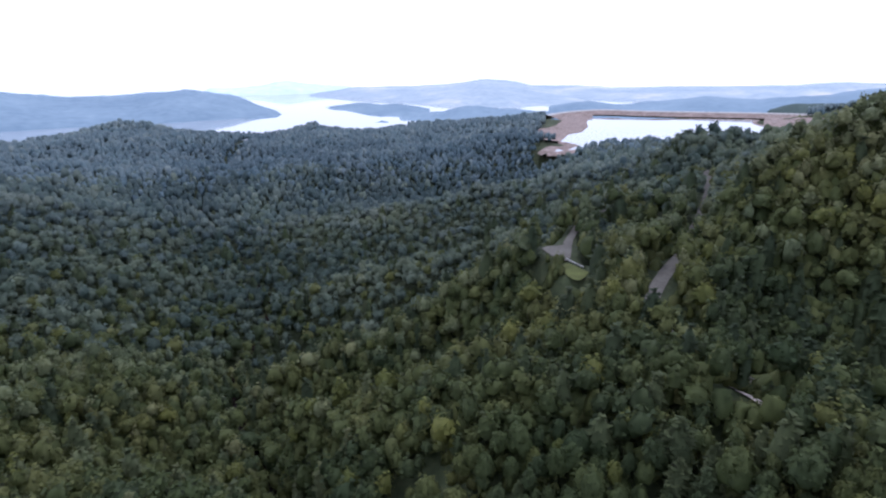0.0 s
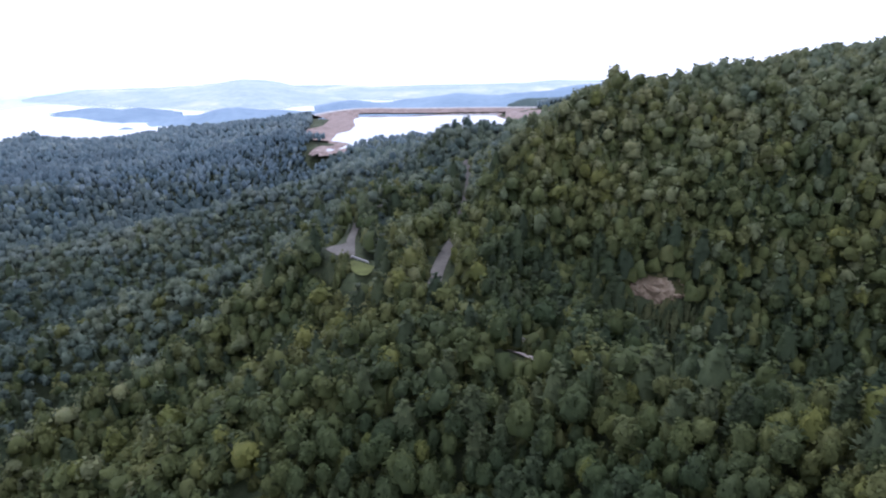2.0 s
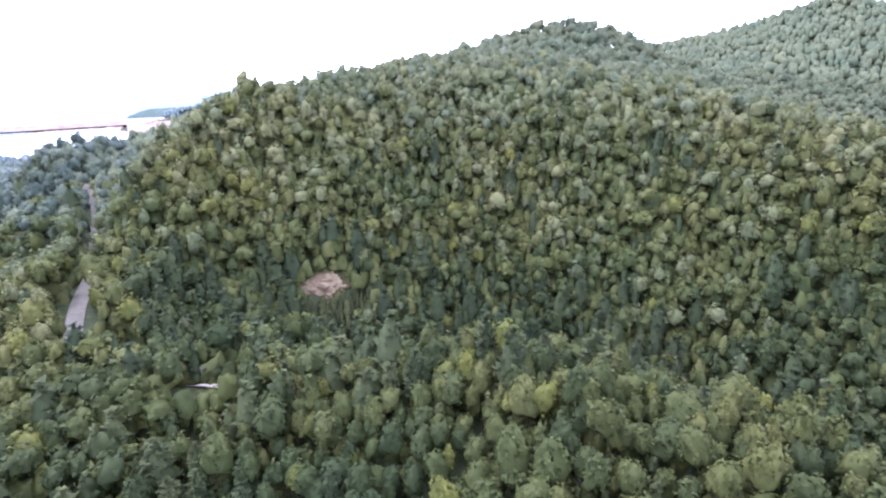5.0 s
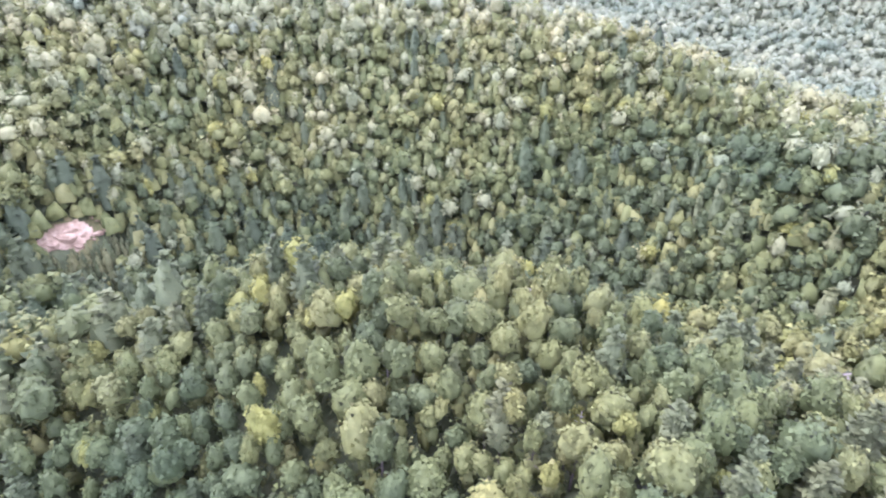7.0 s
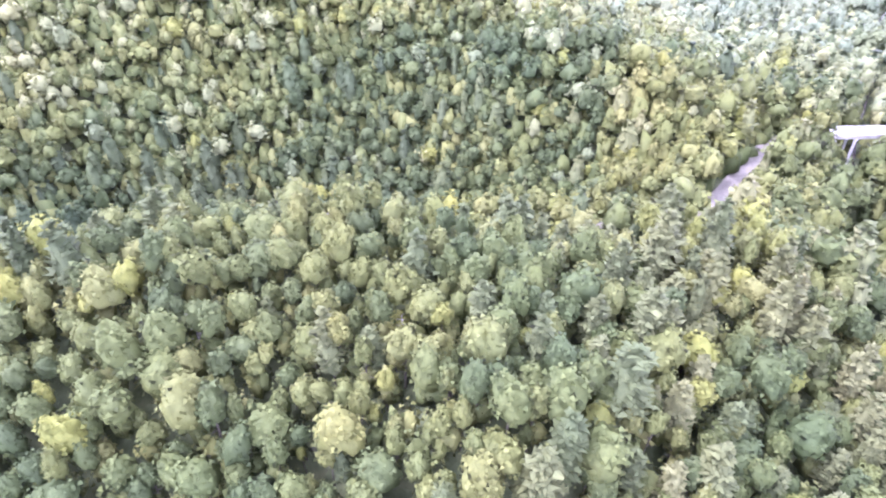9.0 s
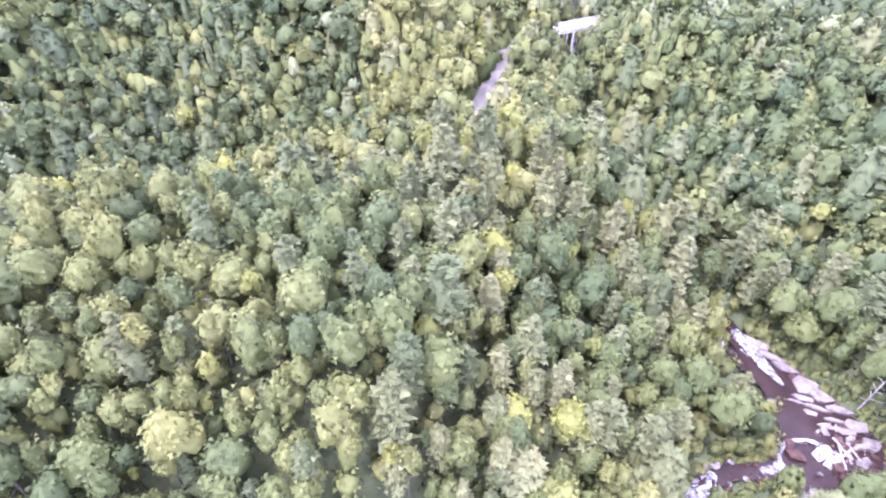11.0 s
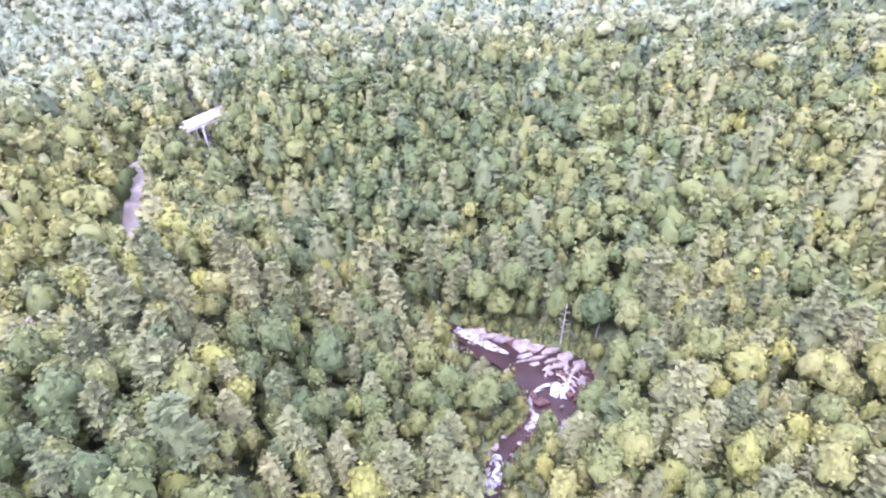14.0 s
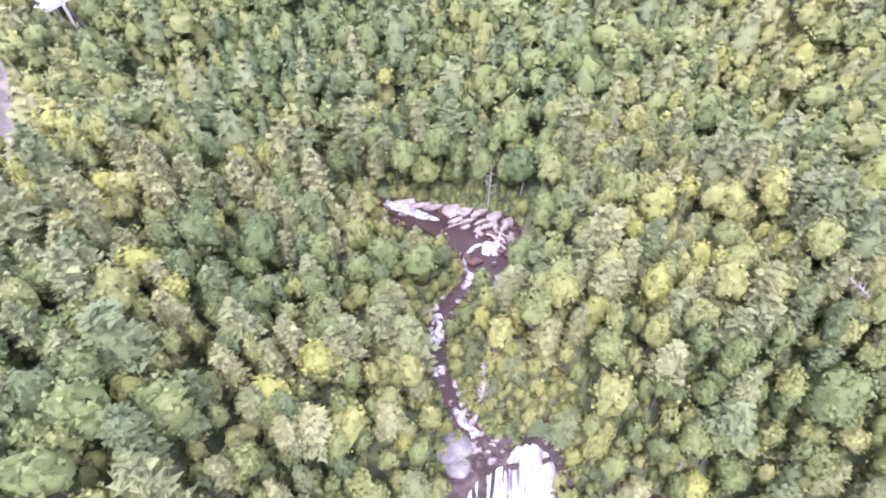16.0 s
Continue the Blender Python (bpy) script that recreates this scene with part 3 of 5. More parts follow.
def needle_crown(seed, tiers, spokes, tufts, size):
    """A white pine or hemlock: uneven layers of feathery boughs round a straight stem, tip at 20 m. Each bough carries loose tufts."""
    r = np.random.RandomState(seed)
    vs, ls, ns = [], [], []
    base, reach = (r.uniform(5.0, 8.5), r.uniform(2.5, 3.6)) if tiers > 10 else (r.uniform(3.5, 6.0), r.uniform(2.7, 3.7))
    for i in range(tiers):
        g = i / (tiers - 1)
        out = 0.5 + reach * (g ** (0.55 if tiers > 10 else 0.85)) * r.uniform(0.75, 1.1) * (1 if g < 0.75 else 0.8)
        m = max(3, int(spokes * (0.5 + 0.5 * g)))
        for j in range(m):
            a = 2 * math.pi * (j + r.uniform(-0.4, 0.4)) / m + i * 1.1
            z = 19.4 - (19.4 - base) * g + r.uniform(-0.6, 0.5)
            d = out * r.uniform(0.5, 1.2)
            way = np.array((math.cos(a), math.sin(a), r.uniform(-0.25, 0.15)))
            across = np.array((-way[1], way[0], 0))
            shade = r.uniform(0.3, 0.75)
            along = np.sqrt(r.uniform(0.04, 1.0, tufts))
            side = r.uniform(-0.36, 0.36, tufts) * (0.35 + along) * d
            c = np.array((0, 0, z)) + way * (along * d)[:, None] + across * side[:, None] + np.array((0, 0, 1)) * r.uniform(-0.25, 0.25, (tufts, 1))
            tip = unit(way + across * r.uniform(-0.9, 0.9, (tufts, 1)) + np.array((0, 0, 1)) * r.uniform(-0.1, 0.6, (tufts, 1)))
            wing = unit(np.cross(tip, r.normal(0, 0.5, (tufts, 3)) + np.array((0, 0, 1))))
            s = size * r.uniform(0.7, 1.4, (tufts, 1))
            vs.append(np.stack([c + tip * s * 1.3, c - tip * s * 0.6 + wing * s * 0.75, c - tip * s * 0.6 - wing * s * 0.75], axis=1).reshape(-1, 3))
            # tufts get a lighter tone towards the bough's tip
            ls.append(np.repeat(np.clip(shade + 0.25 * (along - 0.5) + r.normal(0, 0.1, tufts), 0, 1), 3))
            ns.append(np.repeat(unit(0.5 * way + np.array((0, 0, 0.8)) + r.normal(0, 0.25, (tufts, 3))), 3, axis=0))
    v = np.vstack(vs)
    f = np.arange(len(v)).reshape(-1, 3)
    # the dense inner needles: an uneven cone
    cone, wall = [(0, 0, 19.2)], []
    for k, (z, wide) in enumerate(((15.5, 0.42), (11.0, 0.66), (base - 0.5, 0.62))):
        for j in range(6):
            a = 2 * math.pi * (j + 0.5 * k + r.uniform(-0.2, 0.2)) / 6
            cone.append((reach * wide * r.uniform(0.75, 1.15) * math.cos(a), reach * wide * r.uniform(0.75, 1.15) * math.sin(a), z + r.normal(0, 0.5)))
    for j in range(6):
        q = (j + 1) % 6
        wall += [(0, 1 + j, 1 + q)] + [t for k in (1, 7) for t in ((k + j, k + 6 + j, k + 6 + q), (k + j, k + 6 + q, k + q))]
    cone = np.array(cone)
    side = unit(cone * np.array((1, 1, 0)) + UP * 1.2)
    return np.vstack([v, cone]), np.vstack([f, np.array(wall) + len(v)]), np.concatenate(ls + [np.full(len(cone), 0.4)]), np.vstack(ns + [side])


def dome(seed, cols=7, low=12.0, sprays=0, size=1.0):
    """A far crown: a lumpy dome of few triangles, with some loose sprays on it."""
    r = np.random.RandomState(seed)
    pts = [(r.normal(0, 0.6), r.normal(0, 0.6), 17.4)]
    for ring, z in ((2.4, 16.2), (3.8, low)):
        for j in range(cols):
            a = 2 * math.pi * (j + r.uniform(-0.3, 0.3)) / cols
            q = ring * r.uniform(0.75, 1.2)
            pts.append((q * math.cos(a), q * math.sin(a), z + r.normal(0, 0.9)))
    f = []
    for j in range(cols):
        k = (j + 1) % cols
        f += [(0, 1 + j, 1 + k), (1 + j, 1 + cols + j, 1 + cols + k), (1 + j, 1 + cols + k, 1 + k)]
    v = np.array(pts)
    f = np.array(f)
    mid = np.array((0, 0, 12.2))
    n = unit(unit(v - mid) + 0.35 * UP + r.normal(0, 0.14, v.shape))
    l = r.uniform(0.3, 0.68, len(v))
    if sprays:
        m = unit(r.normal(0, 1, (sprays, 3)) + np.array((0, 0, 0.9)))
        m[:, 2] = np.abs(m[:, 2])
        q = mid + m * np.array((3.4, 3.4, 5.0)) * r.uniform(0.9, 1.1, (sprays, 1))
        w = leaf_triangles(r, q, m, size)
        f = np.vstack([f, np.arange(len(w)).reshape(-1, 3) + len(v)])
        v, n = np.vstack([v, w]), np.vstack([n, np.repeat(unit(m + r.normal(0, 0.25, m.shape)), 3, axis=0)])
        l = np.concatenate([l, np.repeat(np.clip(r.normal(0.55, 0.25, sprays), 0, 1), 3)])
    return v, f, l, n


def crop(name, mat, templates, x, y, z, size, tint, label, category="trees", stretch=1.0):
    """Many trees joined into one mesh: each a turned and scaled copy of one of the crowns."""
    r = np.random.RandomState(len(x))
    which = r.randint(0, len(templates), len(x))
    vs, fs, ls, ts, ns, k = [], [], [], [], [], 0
    for i, (v, f, l, n) in enumerate(templates):
        s = np.where(which == i)[0]
        if len(s) == 0:
            continue
        a = r.uniform(0, 2 * math.pi, len(s))
        tall = size[s] ** 0.5 * r.uniform(0.8, 1.2, len(s)) * stretch
        ca, sa = np.cos(a) * size[s], np.sin(a) * size[s]
        out = np.empty((len(s), len(v), 3), np.float32)
        out[:, :, 0] = v[None, :, 0] * ca[:, None] - v[None, :, 1] * sa[:, None] + x[s][:, None]
        out[:, :, 1] = v[None, :, 0] * sa[:, None] + v[None, :, 1] * ca[:, None] + y[s][:, None]
        out[:, :, 2] = v[None, :, 2] * tall[:, None] + z[s][:, None]
        vs.append(out.reshape(-1, 3))
        fs.append((f[None] + (np.arange(len(s)) * len(v))[:, None, None] + k).reshape(-1, 3))
        ls.append(np.tile(l, len(s)))
        c1, s1 = np.cos(a)[:, None], np.sin(a)[:, None]
        ns.append(np.stack([n[None, :, 0] * c1 - n[None, :, 1] * s1, n[None, :, 0] * s1 + n[None, :, 1] * c1, np.tile(n[:, 2], (len(s), 1))], axis=-1).reshape(-1, 3))
        ts.append(np.repeat(tint[s], len(v)))
        k += len(s) * len(v)
    ob = new(name, big_mesh(name, np.vstack(vs), np.vstack(fs), mat, True, tint=np.concatenate(ts), leaf=np.concatenate(ls), soft=np.vstack(ns)))
    return tagged(ob, label, category, kind="stuff")


# open ground: place and radius
CLEARINGS = [(Vector((5.5, -116.5, 0)), 6.5), (Vector((12.5, -119.0, 0)), 5.5), (Vector((-1, -112.5, 0)), 3.5), (at(23.2, 240), 7), (at(22.6, 226), 6), (at(23.4, 258), 5.5), (at(138.6, 201), 4.5),
             (at(146, 256), 5), (at(148.5, 262), 5), (at(14.0, 338), 5), (at(13.6, 318), 4), (at(147.8, 238), 3.6), (at(152.6, 189), 5), (at(152.2, 197), 6), (at(152.0, 206), 6.5), (at(152.4, 181), 3.5), (Vector((-19, -96, 0)), 5.5), (Vector((-23, -101, 0)), 4.5), (Vector((-13, -93, 0)), 3.5), (Vector((-11.5, -67, 0)), 3.0), (Vector((-28.5, -58, 0)), 2.6), (Vector((-46, -43, 0)), 3.4), (Vector((-4, -50, 0)), 4.5)]


def scatter(step, r0, r1, h0=0.0, h1=360.0, seed=1, room=1.0):
    """Tree places on a shaken grid in a ring of the plan, clear of water, road and bare ground; steep ground carries more of them."""
    r = np.random.RandomState(seed)
    thick = r0 >= 150 and r1 <= 560
    step = step * (0.84 if thick else 1.0)
    n = int(2 * r1 / step)
    px, py = np.meshgrid((np.arange(n) - n / 2) * step, (np.arange(n) - n / 2) * step, indexing="ij")
    x, y = px.ravel() + (np.arange(n * n) % 2) * step * 0.5 + r.uniform(-0.46, 0.46, n * n) * step, py.ravel() + r.uniform(-0.46, 0.46, n * n) * step
    d = np.hypot(x, y)
    h = np.degrees(np.arctan2(x, y)) % 360
    ok = (d >= r0) & (d < r1) & (((h - h0) % 360) < ((h1 - h0) if h1 - h0 < 360 else 361))
    x, y = x[ok], y[ok]
    ok = np.ones(len(x), bool)
    h, d = np.degrees(np.arctan2(x, y)) % 360, np.hypot(x, y)
    off = nearest(x, y, ROAD_F)[0]
    ok &= off > np.where(((h > 24.9) & (h < 46)) | ((h > 139) & (h < 145) & (d > 236)), 3.4, np.where((h > 136) & (h < 140.4) & (d > 180), 2.6, 4.8))
    for line, keep in ((CREEK_F, np.where(d > 216, 3.0, 4.4 * room)), (LOW_F, 3.2), (WAY_F, 2.4)):
        ok &= nearest(x, y, line)[0] > keep
    ok &= ~((nearest(x, y, CREEK_F)[0] < 6.0 * room) & (d > 180) & (d < 216)) & ~((nearest(x, y, CREEK_F)[0] < 3.4) & (d > 216) & (d < 270))
    ok &= ~((nearest(x, y, CREEK_F)[0] < 6.6 * room ** 1.6) & (d < 104))
    lane = np.interp(d, (180, 194, 222, 245, 256), (135.8, 137.9, 139.4, 140.5, 142.2))
    ok &= ~((h > lane - 0.5) & (h < lane + 2.2) & (d > 178) & (d < 240)) & ~((h > 136.6) & (h < 139.6) & (d > 152) & (d < 180))
    for spot, keep in ((PARK, 9.0), (LAWN, 8.0)):
        ok &= np.hypot(x - spot.x, y - spot.y) > keep
    ok &= ~((h > 21.4) & (h < 24.6) & (d > 206) & (d < 266)) & ~((h > 10.2) & (h < 13.2) & (d > 240) & (d < 290)) & ~((h > 10.3) & (h < 15.1) & (d > 258) & (d < 318)) & ~((h > 12.9) & (h < 16.6) & (d > (232 if room == 1 else 243)) & (d < 272))
    ok &= past_rim(x, y, POOL_RIM) > 4.6 * room - 1.6 * (y < -118)
    ok &= (((x - SCAR.x) * 0.69 - (y - SCAR.y) * 0.72 - 2) / 18.0) ** 2 + (((x - SCAR.x) * 0.72 + (y - SCAR.y) * 0.69 + 11) / 16.0) ** 2 > room ** 3
    ok &= ~((h > 30.2) & (h < 36.4) & (d > (156 if room == 1 else 168)) & (d < 183.5))
    ok &= ~((np.abs(x + 17.0) < 6.0 + 5.5 * room) & (y > -52 - 2 * room) & (y < -14))
    for spot, rad in CLEARINGS:
        ok &= np.hypot(x - spot.x, y - spot.y) > rad * room ** 2
    x, y = x[ok], y[ok]
    z = ground(x, y)
    if thick:
        rise = np.hypot(ground(x + 6, y) - z, ground(x, y + 6) - z) / 6
        ok = r.rand(len(x)) < 0.70 * np.sqrt(1 + rise ** 2) + 0.10
        x, y, z = x[ok], y[ok], z[ok]
    h = np.degrees(np.arctan2(x, y))
    ok = ~((h > 10.2) & (h < 33) & (np.hypot(x, y) > 1135)) & (z > np.where(y > 1400, 1.0, -8.0)) & (past_rim(x, y, SHORE) > np.where(np.hypot(x, y) < 1150, 38, 75))
    return x[ok], y[ok], z[ok] - 0.4


# lines along which light and shade are tinted into the crowns
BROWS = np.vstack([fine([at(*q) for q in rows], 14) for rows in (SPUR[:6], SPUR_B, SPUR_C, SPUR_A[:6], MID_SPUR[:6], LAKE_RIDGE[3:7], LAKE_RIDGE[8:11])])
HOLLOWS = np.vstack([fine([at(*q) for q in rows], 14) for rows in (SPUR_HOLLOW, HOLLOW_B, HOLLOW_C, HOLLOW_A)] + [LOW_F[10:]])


def kinds(x, y, seed, share=0.10):
    """Which of the trees are conifers, how yellow each is, with the land's light and shade tinted in, and how large."""
    r = np.random.RandomState(seed)
    h, d = np.degrees(np.arctan2(x, y)) % 360, np.hypot(x, y)
    p = np.full(len(x), share)
    foot = (d > 188) & (d < 266) & (h > 28) & (h < 112)          # pines along the foot of the hill; its shade is tinted in below
    p = np.where(foot & (h < 84), 0.40, np.where(foot, 0.18, np.where((d >= 266) & (d < 325) & (h > 26) & (h < 84), 0.06, p)))
    p = np.where((d < 185) & (d > 145) & (h > 22) & (h < 110), np.where(h < 50, 0.22, 0.06), p)
    p = np.where((d < 150) & (h > 36) & (h < 118), 0.05, p)
    p = np.where((d < 190) & (h > 120) & (h < 175), 0.22, p)
    p = np.where((d < 240) & (h > 192) & (h < 250), 0.24, p)
    p = np.where((d > 325) & (h > 26) & (h < 130), 0.008, np.where(d > 600, share * 0.6, p))
    needle = r.rand(len(x)) < p
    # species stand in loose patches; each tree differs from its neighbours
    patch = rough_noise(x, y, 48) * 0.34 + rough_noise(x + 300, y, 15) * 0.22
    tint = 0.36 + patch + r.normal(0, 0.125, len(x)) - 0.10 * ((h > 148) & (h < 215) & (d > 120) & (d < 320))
    # relief painted as leaf tint: light on the lower spurs' brows, shade down their hollows
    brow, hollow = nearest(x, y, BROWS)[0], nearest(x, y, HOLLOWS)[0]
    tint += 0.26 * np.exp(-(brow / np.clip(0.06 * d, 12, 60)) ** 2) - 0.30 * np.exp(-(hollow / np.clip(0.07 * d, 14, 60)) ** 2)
    # shaded hill faces painted as darker leaf tint
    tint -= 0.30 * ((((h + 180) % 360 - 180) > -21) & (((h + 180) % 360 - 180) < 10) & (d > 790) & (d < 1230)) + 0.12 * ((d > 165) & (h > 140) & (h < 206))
    # near woods tinted darker, to set them off from the hazed distance
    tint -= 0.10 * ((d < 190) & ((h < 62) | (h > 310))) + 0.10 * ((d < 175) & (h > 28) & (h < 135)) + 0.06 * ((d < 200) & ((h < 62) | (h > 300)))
    # shade of the hill's foot and light on the spur's brow, as leaf tint
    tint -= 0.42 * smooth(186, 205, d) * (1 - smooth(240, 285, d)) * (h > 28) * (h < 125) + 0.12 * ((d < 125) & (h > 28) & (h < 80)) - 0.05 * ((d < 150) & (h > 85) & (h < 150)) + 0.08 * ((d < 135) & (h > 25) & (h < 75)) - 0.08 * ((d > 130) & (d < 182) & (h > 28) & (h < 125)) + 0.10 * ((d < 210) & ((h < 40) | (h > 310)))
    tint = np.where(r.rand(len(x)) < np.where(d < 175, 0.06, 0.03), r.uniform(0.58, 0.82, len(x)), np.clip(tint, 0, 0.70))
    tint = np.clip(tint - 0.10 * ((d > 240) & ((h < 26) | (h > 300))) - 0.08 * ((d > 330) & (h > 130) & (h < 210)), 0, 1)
    pale = smooth(100, 125, h) * (d < 260)
    tint = np.where(needle, (r.uniform(0.05, 0.38, len(x)) + 0.15 * (d < 180)) * (1 - pale) + r.uniform(0.36, 0.84, len(x)) * pale, tint)
    size = np.clip(np.exp(r.normal(-0.06, 0.29, len(x))), 0.5, 1.55)
    return needle, tint, size


LOD0 = [broad_crown(s, 6, 11, 17, 230, 0.43, 17.8, (1.0, 0.84, 1.12, 0.76)[s % 4]) for s in range(12)]
LOD1 = [broad_crown(40 + s, 3, 7, 12, 59, 0.72, 17.8, (1.0, 0.86, 1.12)[s % 3]) for s in range(12)]
LOD2 = [broad_crown(80 + s, 2, 6, 7, 30, 0.95, 17.6, (1.0, 0.9)[s % 2]) for s in range(10)]
DOMES = [dome(s, 5, 8.0, 3, 1.5) for s in range(10)]
TINY = [dome(30 + s, 4, 8.0) for s in range(8)]
BUSHES = [broad_crown(140 + s, 2, 6, 7, 52, 0.42, 7.0, 0.6) for s in range(6)]
FAR_BUSHES = [dome(90 + s, 5, 10.5, 7, 1.0) for s in range(4)]
PINE0 = [needle_crown(s, 13, 9, 9, 0.55) for s in range(6)]
PINE1 = [needle_crown(20 + s, 8, 7, 4, 0.74) for s in range(5)]
PINE2 = [needle_crown(40 + s, 5, 6, 2, 1.1) for s in range(4)]

RINGS = [(4.85, 0, 150, -46, 250, LOD0, PINE0, "woods beside the falls and on the near spur"),
         (5.55, 150, 345, -48, 236, LOD1, PINE1, "woods on the slopes round the gorge"),
         (6.8, 345, 470, -46, 30, LOD2, PINE2, "woods down the gorge"),
         (7.8, 470, 720, -46, 30, LOD2, PINE2, "woods at the bend of the gorge"),
         (6.0, 345, 520, 30, 124, LOD2, PINE2, "woods on the upper hillside"),
         (6.6, 345, 520, 124, 204, LOD2, PINE2, "woods over the upper creek"),
         (8.8, 520, 900, 56, 112, LOD2, PINE2, "woods on the peak"),
         (9.0, 0, 165, 250, 314, DOMES, None, "woods at the foot of the gorge"),
         (17.0, 165, 900, 255, 314, DOMES, None, "woods behind"),
         (8.0, 520, 760, 132, 204, LOD2, PINE2, "woods of the upper creek"),
         (11.5, 760, 1300, 132, 204, DOMES, None, "woods round the upper creek"),
         (16.0, 345, 1300, 224, 255, DOMES, None, "woods over the gorge"),
         (7.8, 520, 800, 112, 132, LOD2, PINE2, "woods of the upper valley"),
         (9.5, 800, 1300, 112, 132, DOMES, None, "woods on the upper valley's slopes"),
         (9.0, 520, 900, 30, 56, DOMES, None, "woods on the far side of the hill"),
         (11.5, 900, 1500, 56, 112, DOMES, None, "woods on the hills beyond"),
         (8.6, 720, 1350, -50, 30, DOMES, None, "woods of the lower gorge"),
         (10.6, 1350, 2050, -50, 38, TINY, None, "woods above the lake"),
         (9.0, 900, 1350, 30, 42, DOMES, None, "woods by the reservoir"),
         (7.0, 345, 560, 204, 224, LOD2, PINE2, "woods on the slope over the gorge"),
         (10.0, 560, 1300, 204, 224, DOMES, None, "woods of the upper slope")]
single = []
for k, (step, r0, r1, h0, h1, broad, needle_t, what) in enumerate(RINGS):
    x, y, z = scatter(step, r0, r1, h0, h1, 100 + k)
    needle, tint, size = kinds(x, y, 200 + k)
    size = size * max(1.0, step / 5.75) ** 0.8 * (0.90 if r0 == 0 else 1.0) if needle_t is not None else size * step / 8.0
    if needle_t is None:
        needle[:] = False
    if k == 0:                  # the trees nearest the falls and the spur's brow stand singly
        d, h = np.hypot(x, y), np.degrees(np.arctan2(x, y)) % 360
        order = np.argsort(np.where((h > 55) & (h < 246) & (d > 44), d, 1e9))
        one = np.zeros(len(x), bool)
        one[[i for i in order if not needle[i]][:290]] = True
        one[[i for i in order if needle[i]][:120]] = True
        single = [(x[i], y[i], z[i], size[i], tint[i], needle[i]) for i in np.where(one)[0]]
        x, y, z, size, tint, needle = [a[~one] for a in (x, y, z, size, tint, needle)]
    b = ~needle
    # leaf colour pales and blues with distance: haze painted into the base colour
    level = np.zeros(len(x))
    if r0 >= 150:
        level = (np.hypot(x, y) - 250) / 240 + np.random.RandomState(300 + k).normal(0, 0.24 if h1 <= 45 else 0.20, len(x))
    bands = ((M_LEAF, -9, 0.5), (M_LEAF_HAZE_DIM, 0.5, 1.6), (M_LEAF_HAZE_DUSK, 1.6, 3.0), (M_LEAF_HAZE_FAR, 3.0, 99)) if h1 <= 45 else ((M_LEAF, -9, 0.25), (M_LEAF_HAZE_MID, 0.25, 0.7), (M_LEAF_HAZE_PALE, 0.7, 99))
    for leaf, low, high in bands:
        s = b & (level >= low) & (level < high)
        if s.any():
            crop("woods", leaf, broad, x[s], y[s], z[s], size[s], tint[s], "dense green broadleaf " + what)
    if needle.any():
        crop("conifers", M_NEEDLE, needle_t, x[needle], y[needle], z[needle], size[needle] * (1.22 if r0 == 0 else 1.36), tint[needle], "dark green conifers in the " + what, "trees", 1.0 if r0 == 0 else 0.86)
r = np.random.RandomState(5)
x, y, z = scatter(4.9, 0, 165, 0, 250, 31, 0.62)
high = np.where((nearest(x, y, CREEK_F)[0] > 13) & (past_rim(x, y, POOL_RIM) > 10) & ~((np.abs(x + 17) < 22) & (y > -64)), 3.2, 0.0)
crop("undergrowth", M_LEAF, BUSHES, x, y, z + high, r.uniform(0.85, 1.5, len(x)), r.uniform(0.15, 0.6, len(x)), "green young growth under the tree crowns", "undergrowth")
x, y, z = scatter(5.4, 165, 345, -48, 236, 32, 0.84)
open_by = np.minimum(nearest(x, y, ROAD_F)[0], nearest(x, y, CREEK_F)[0])
crop("undergrowth", M_LEAF, FAR_BUSHES, x, y, z - np.where(open_by > 16, 5.6, 10.0), r.uniform(0.8, 1.15, len(x)), r.uniform(0.12, 0.5, len(x)), "green young growth between the trees", "undergrowth")
x, y, z = scatter(6.6, 345, 520, 26, 204, 33, 0.62)
crop("undergrowth", M_LEAF_HAZE_MID, FAR_BUSHES, x, y, z - 5.6, r.uniform(0.9, 1.3, len(x)), r.uniform(0.1, 0.6, len(x)), "green young growth on the upper slopes", "undergrowth")


r = np.random.RandomState(15)
near = CREEK_F[(np.hypot(CREEK_F[:, 0], CREEK_F[:, 1]) < 215) & (CREEK_F[:, 1] < -54)]
pick = near[r.randint(0, len(near), 520)]
off = r.choice((-1, 1), 520) * r.uniform(2.8, 6.5, 520)
x, y = pick[:, 0] + off, pick[:, 1] + r.uniform(-2, 2, 520)
ok = (past_rim(x, y, POOL_RIM) > 0.8) & (nearest(x, y, CREEK_F)[0] > 2.7)
rim = fine([Vector((*q, 0)) for q in POOL_RIM[:7]], 0.4)
x, y = np.concatenate([x[ok], rim[:, 0] + r.uniform(-0.6, 0.6, len(rim))]), np.concatenate([y[ok], rim[:, 1] - r.uniform(1.2, 8.0, len(rim))])
crop("shrubs", M_LEAF, BUSHES, x, y, ground(x, y) - 2.2, r.uniform(0.4, 0.8, len(x)), r.uniform(0.1, 0.6, len(x)), "leafy green shrubs along the creek's banks", "shrubs")
x, y = r.uniform(-100, 38, 1280), r.uniform(-84, -36, 1280)
ok = (nearest(x, y, CREEK_F)[0] > 2.9) & ~((x > -31) & (x < -3) & (y > -54))
x, y = x[ok], y[ok]
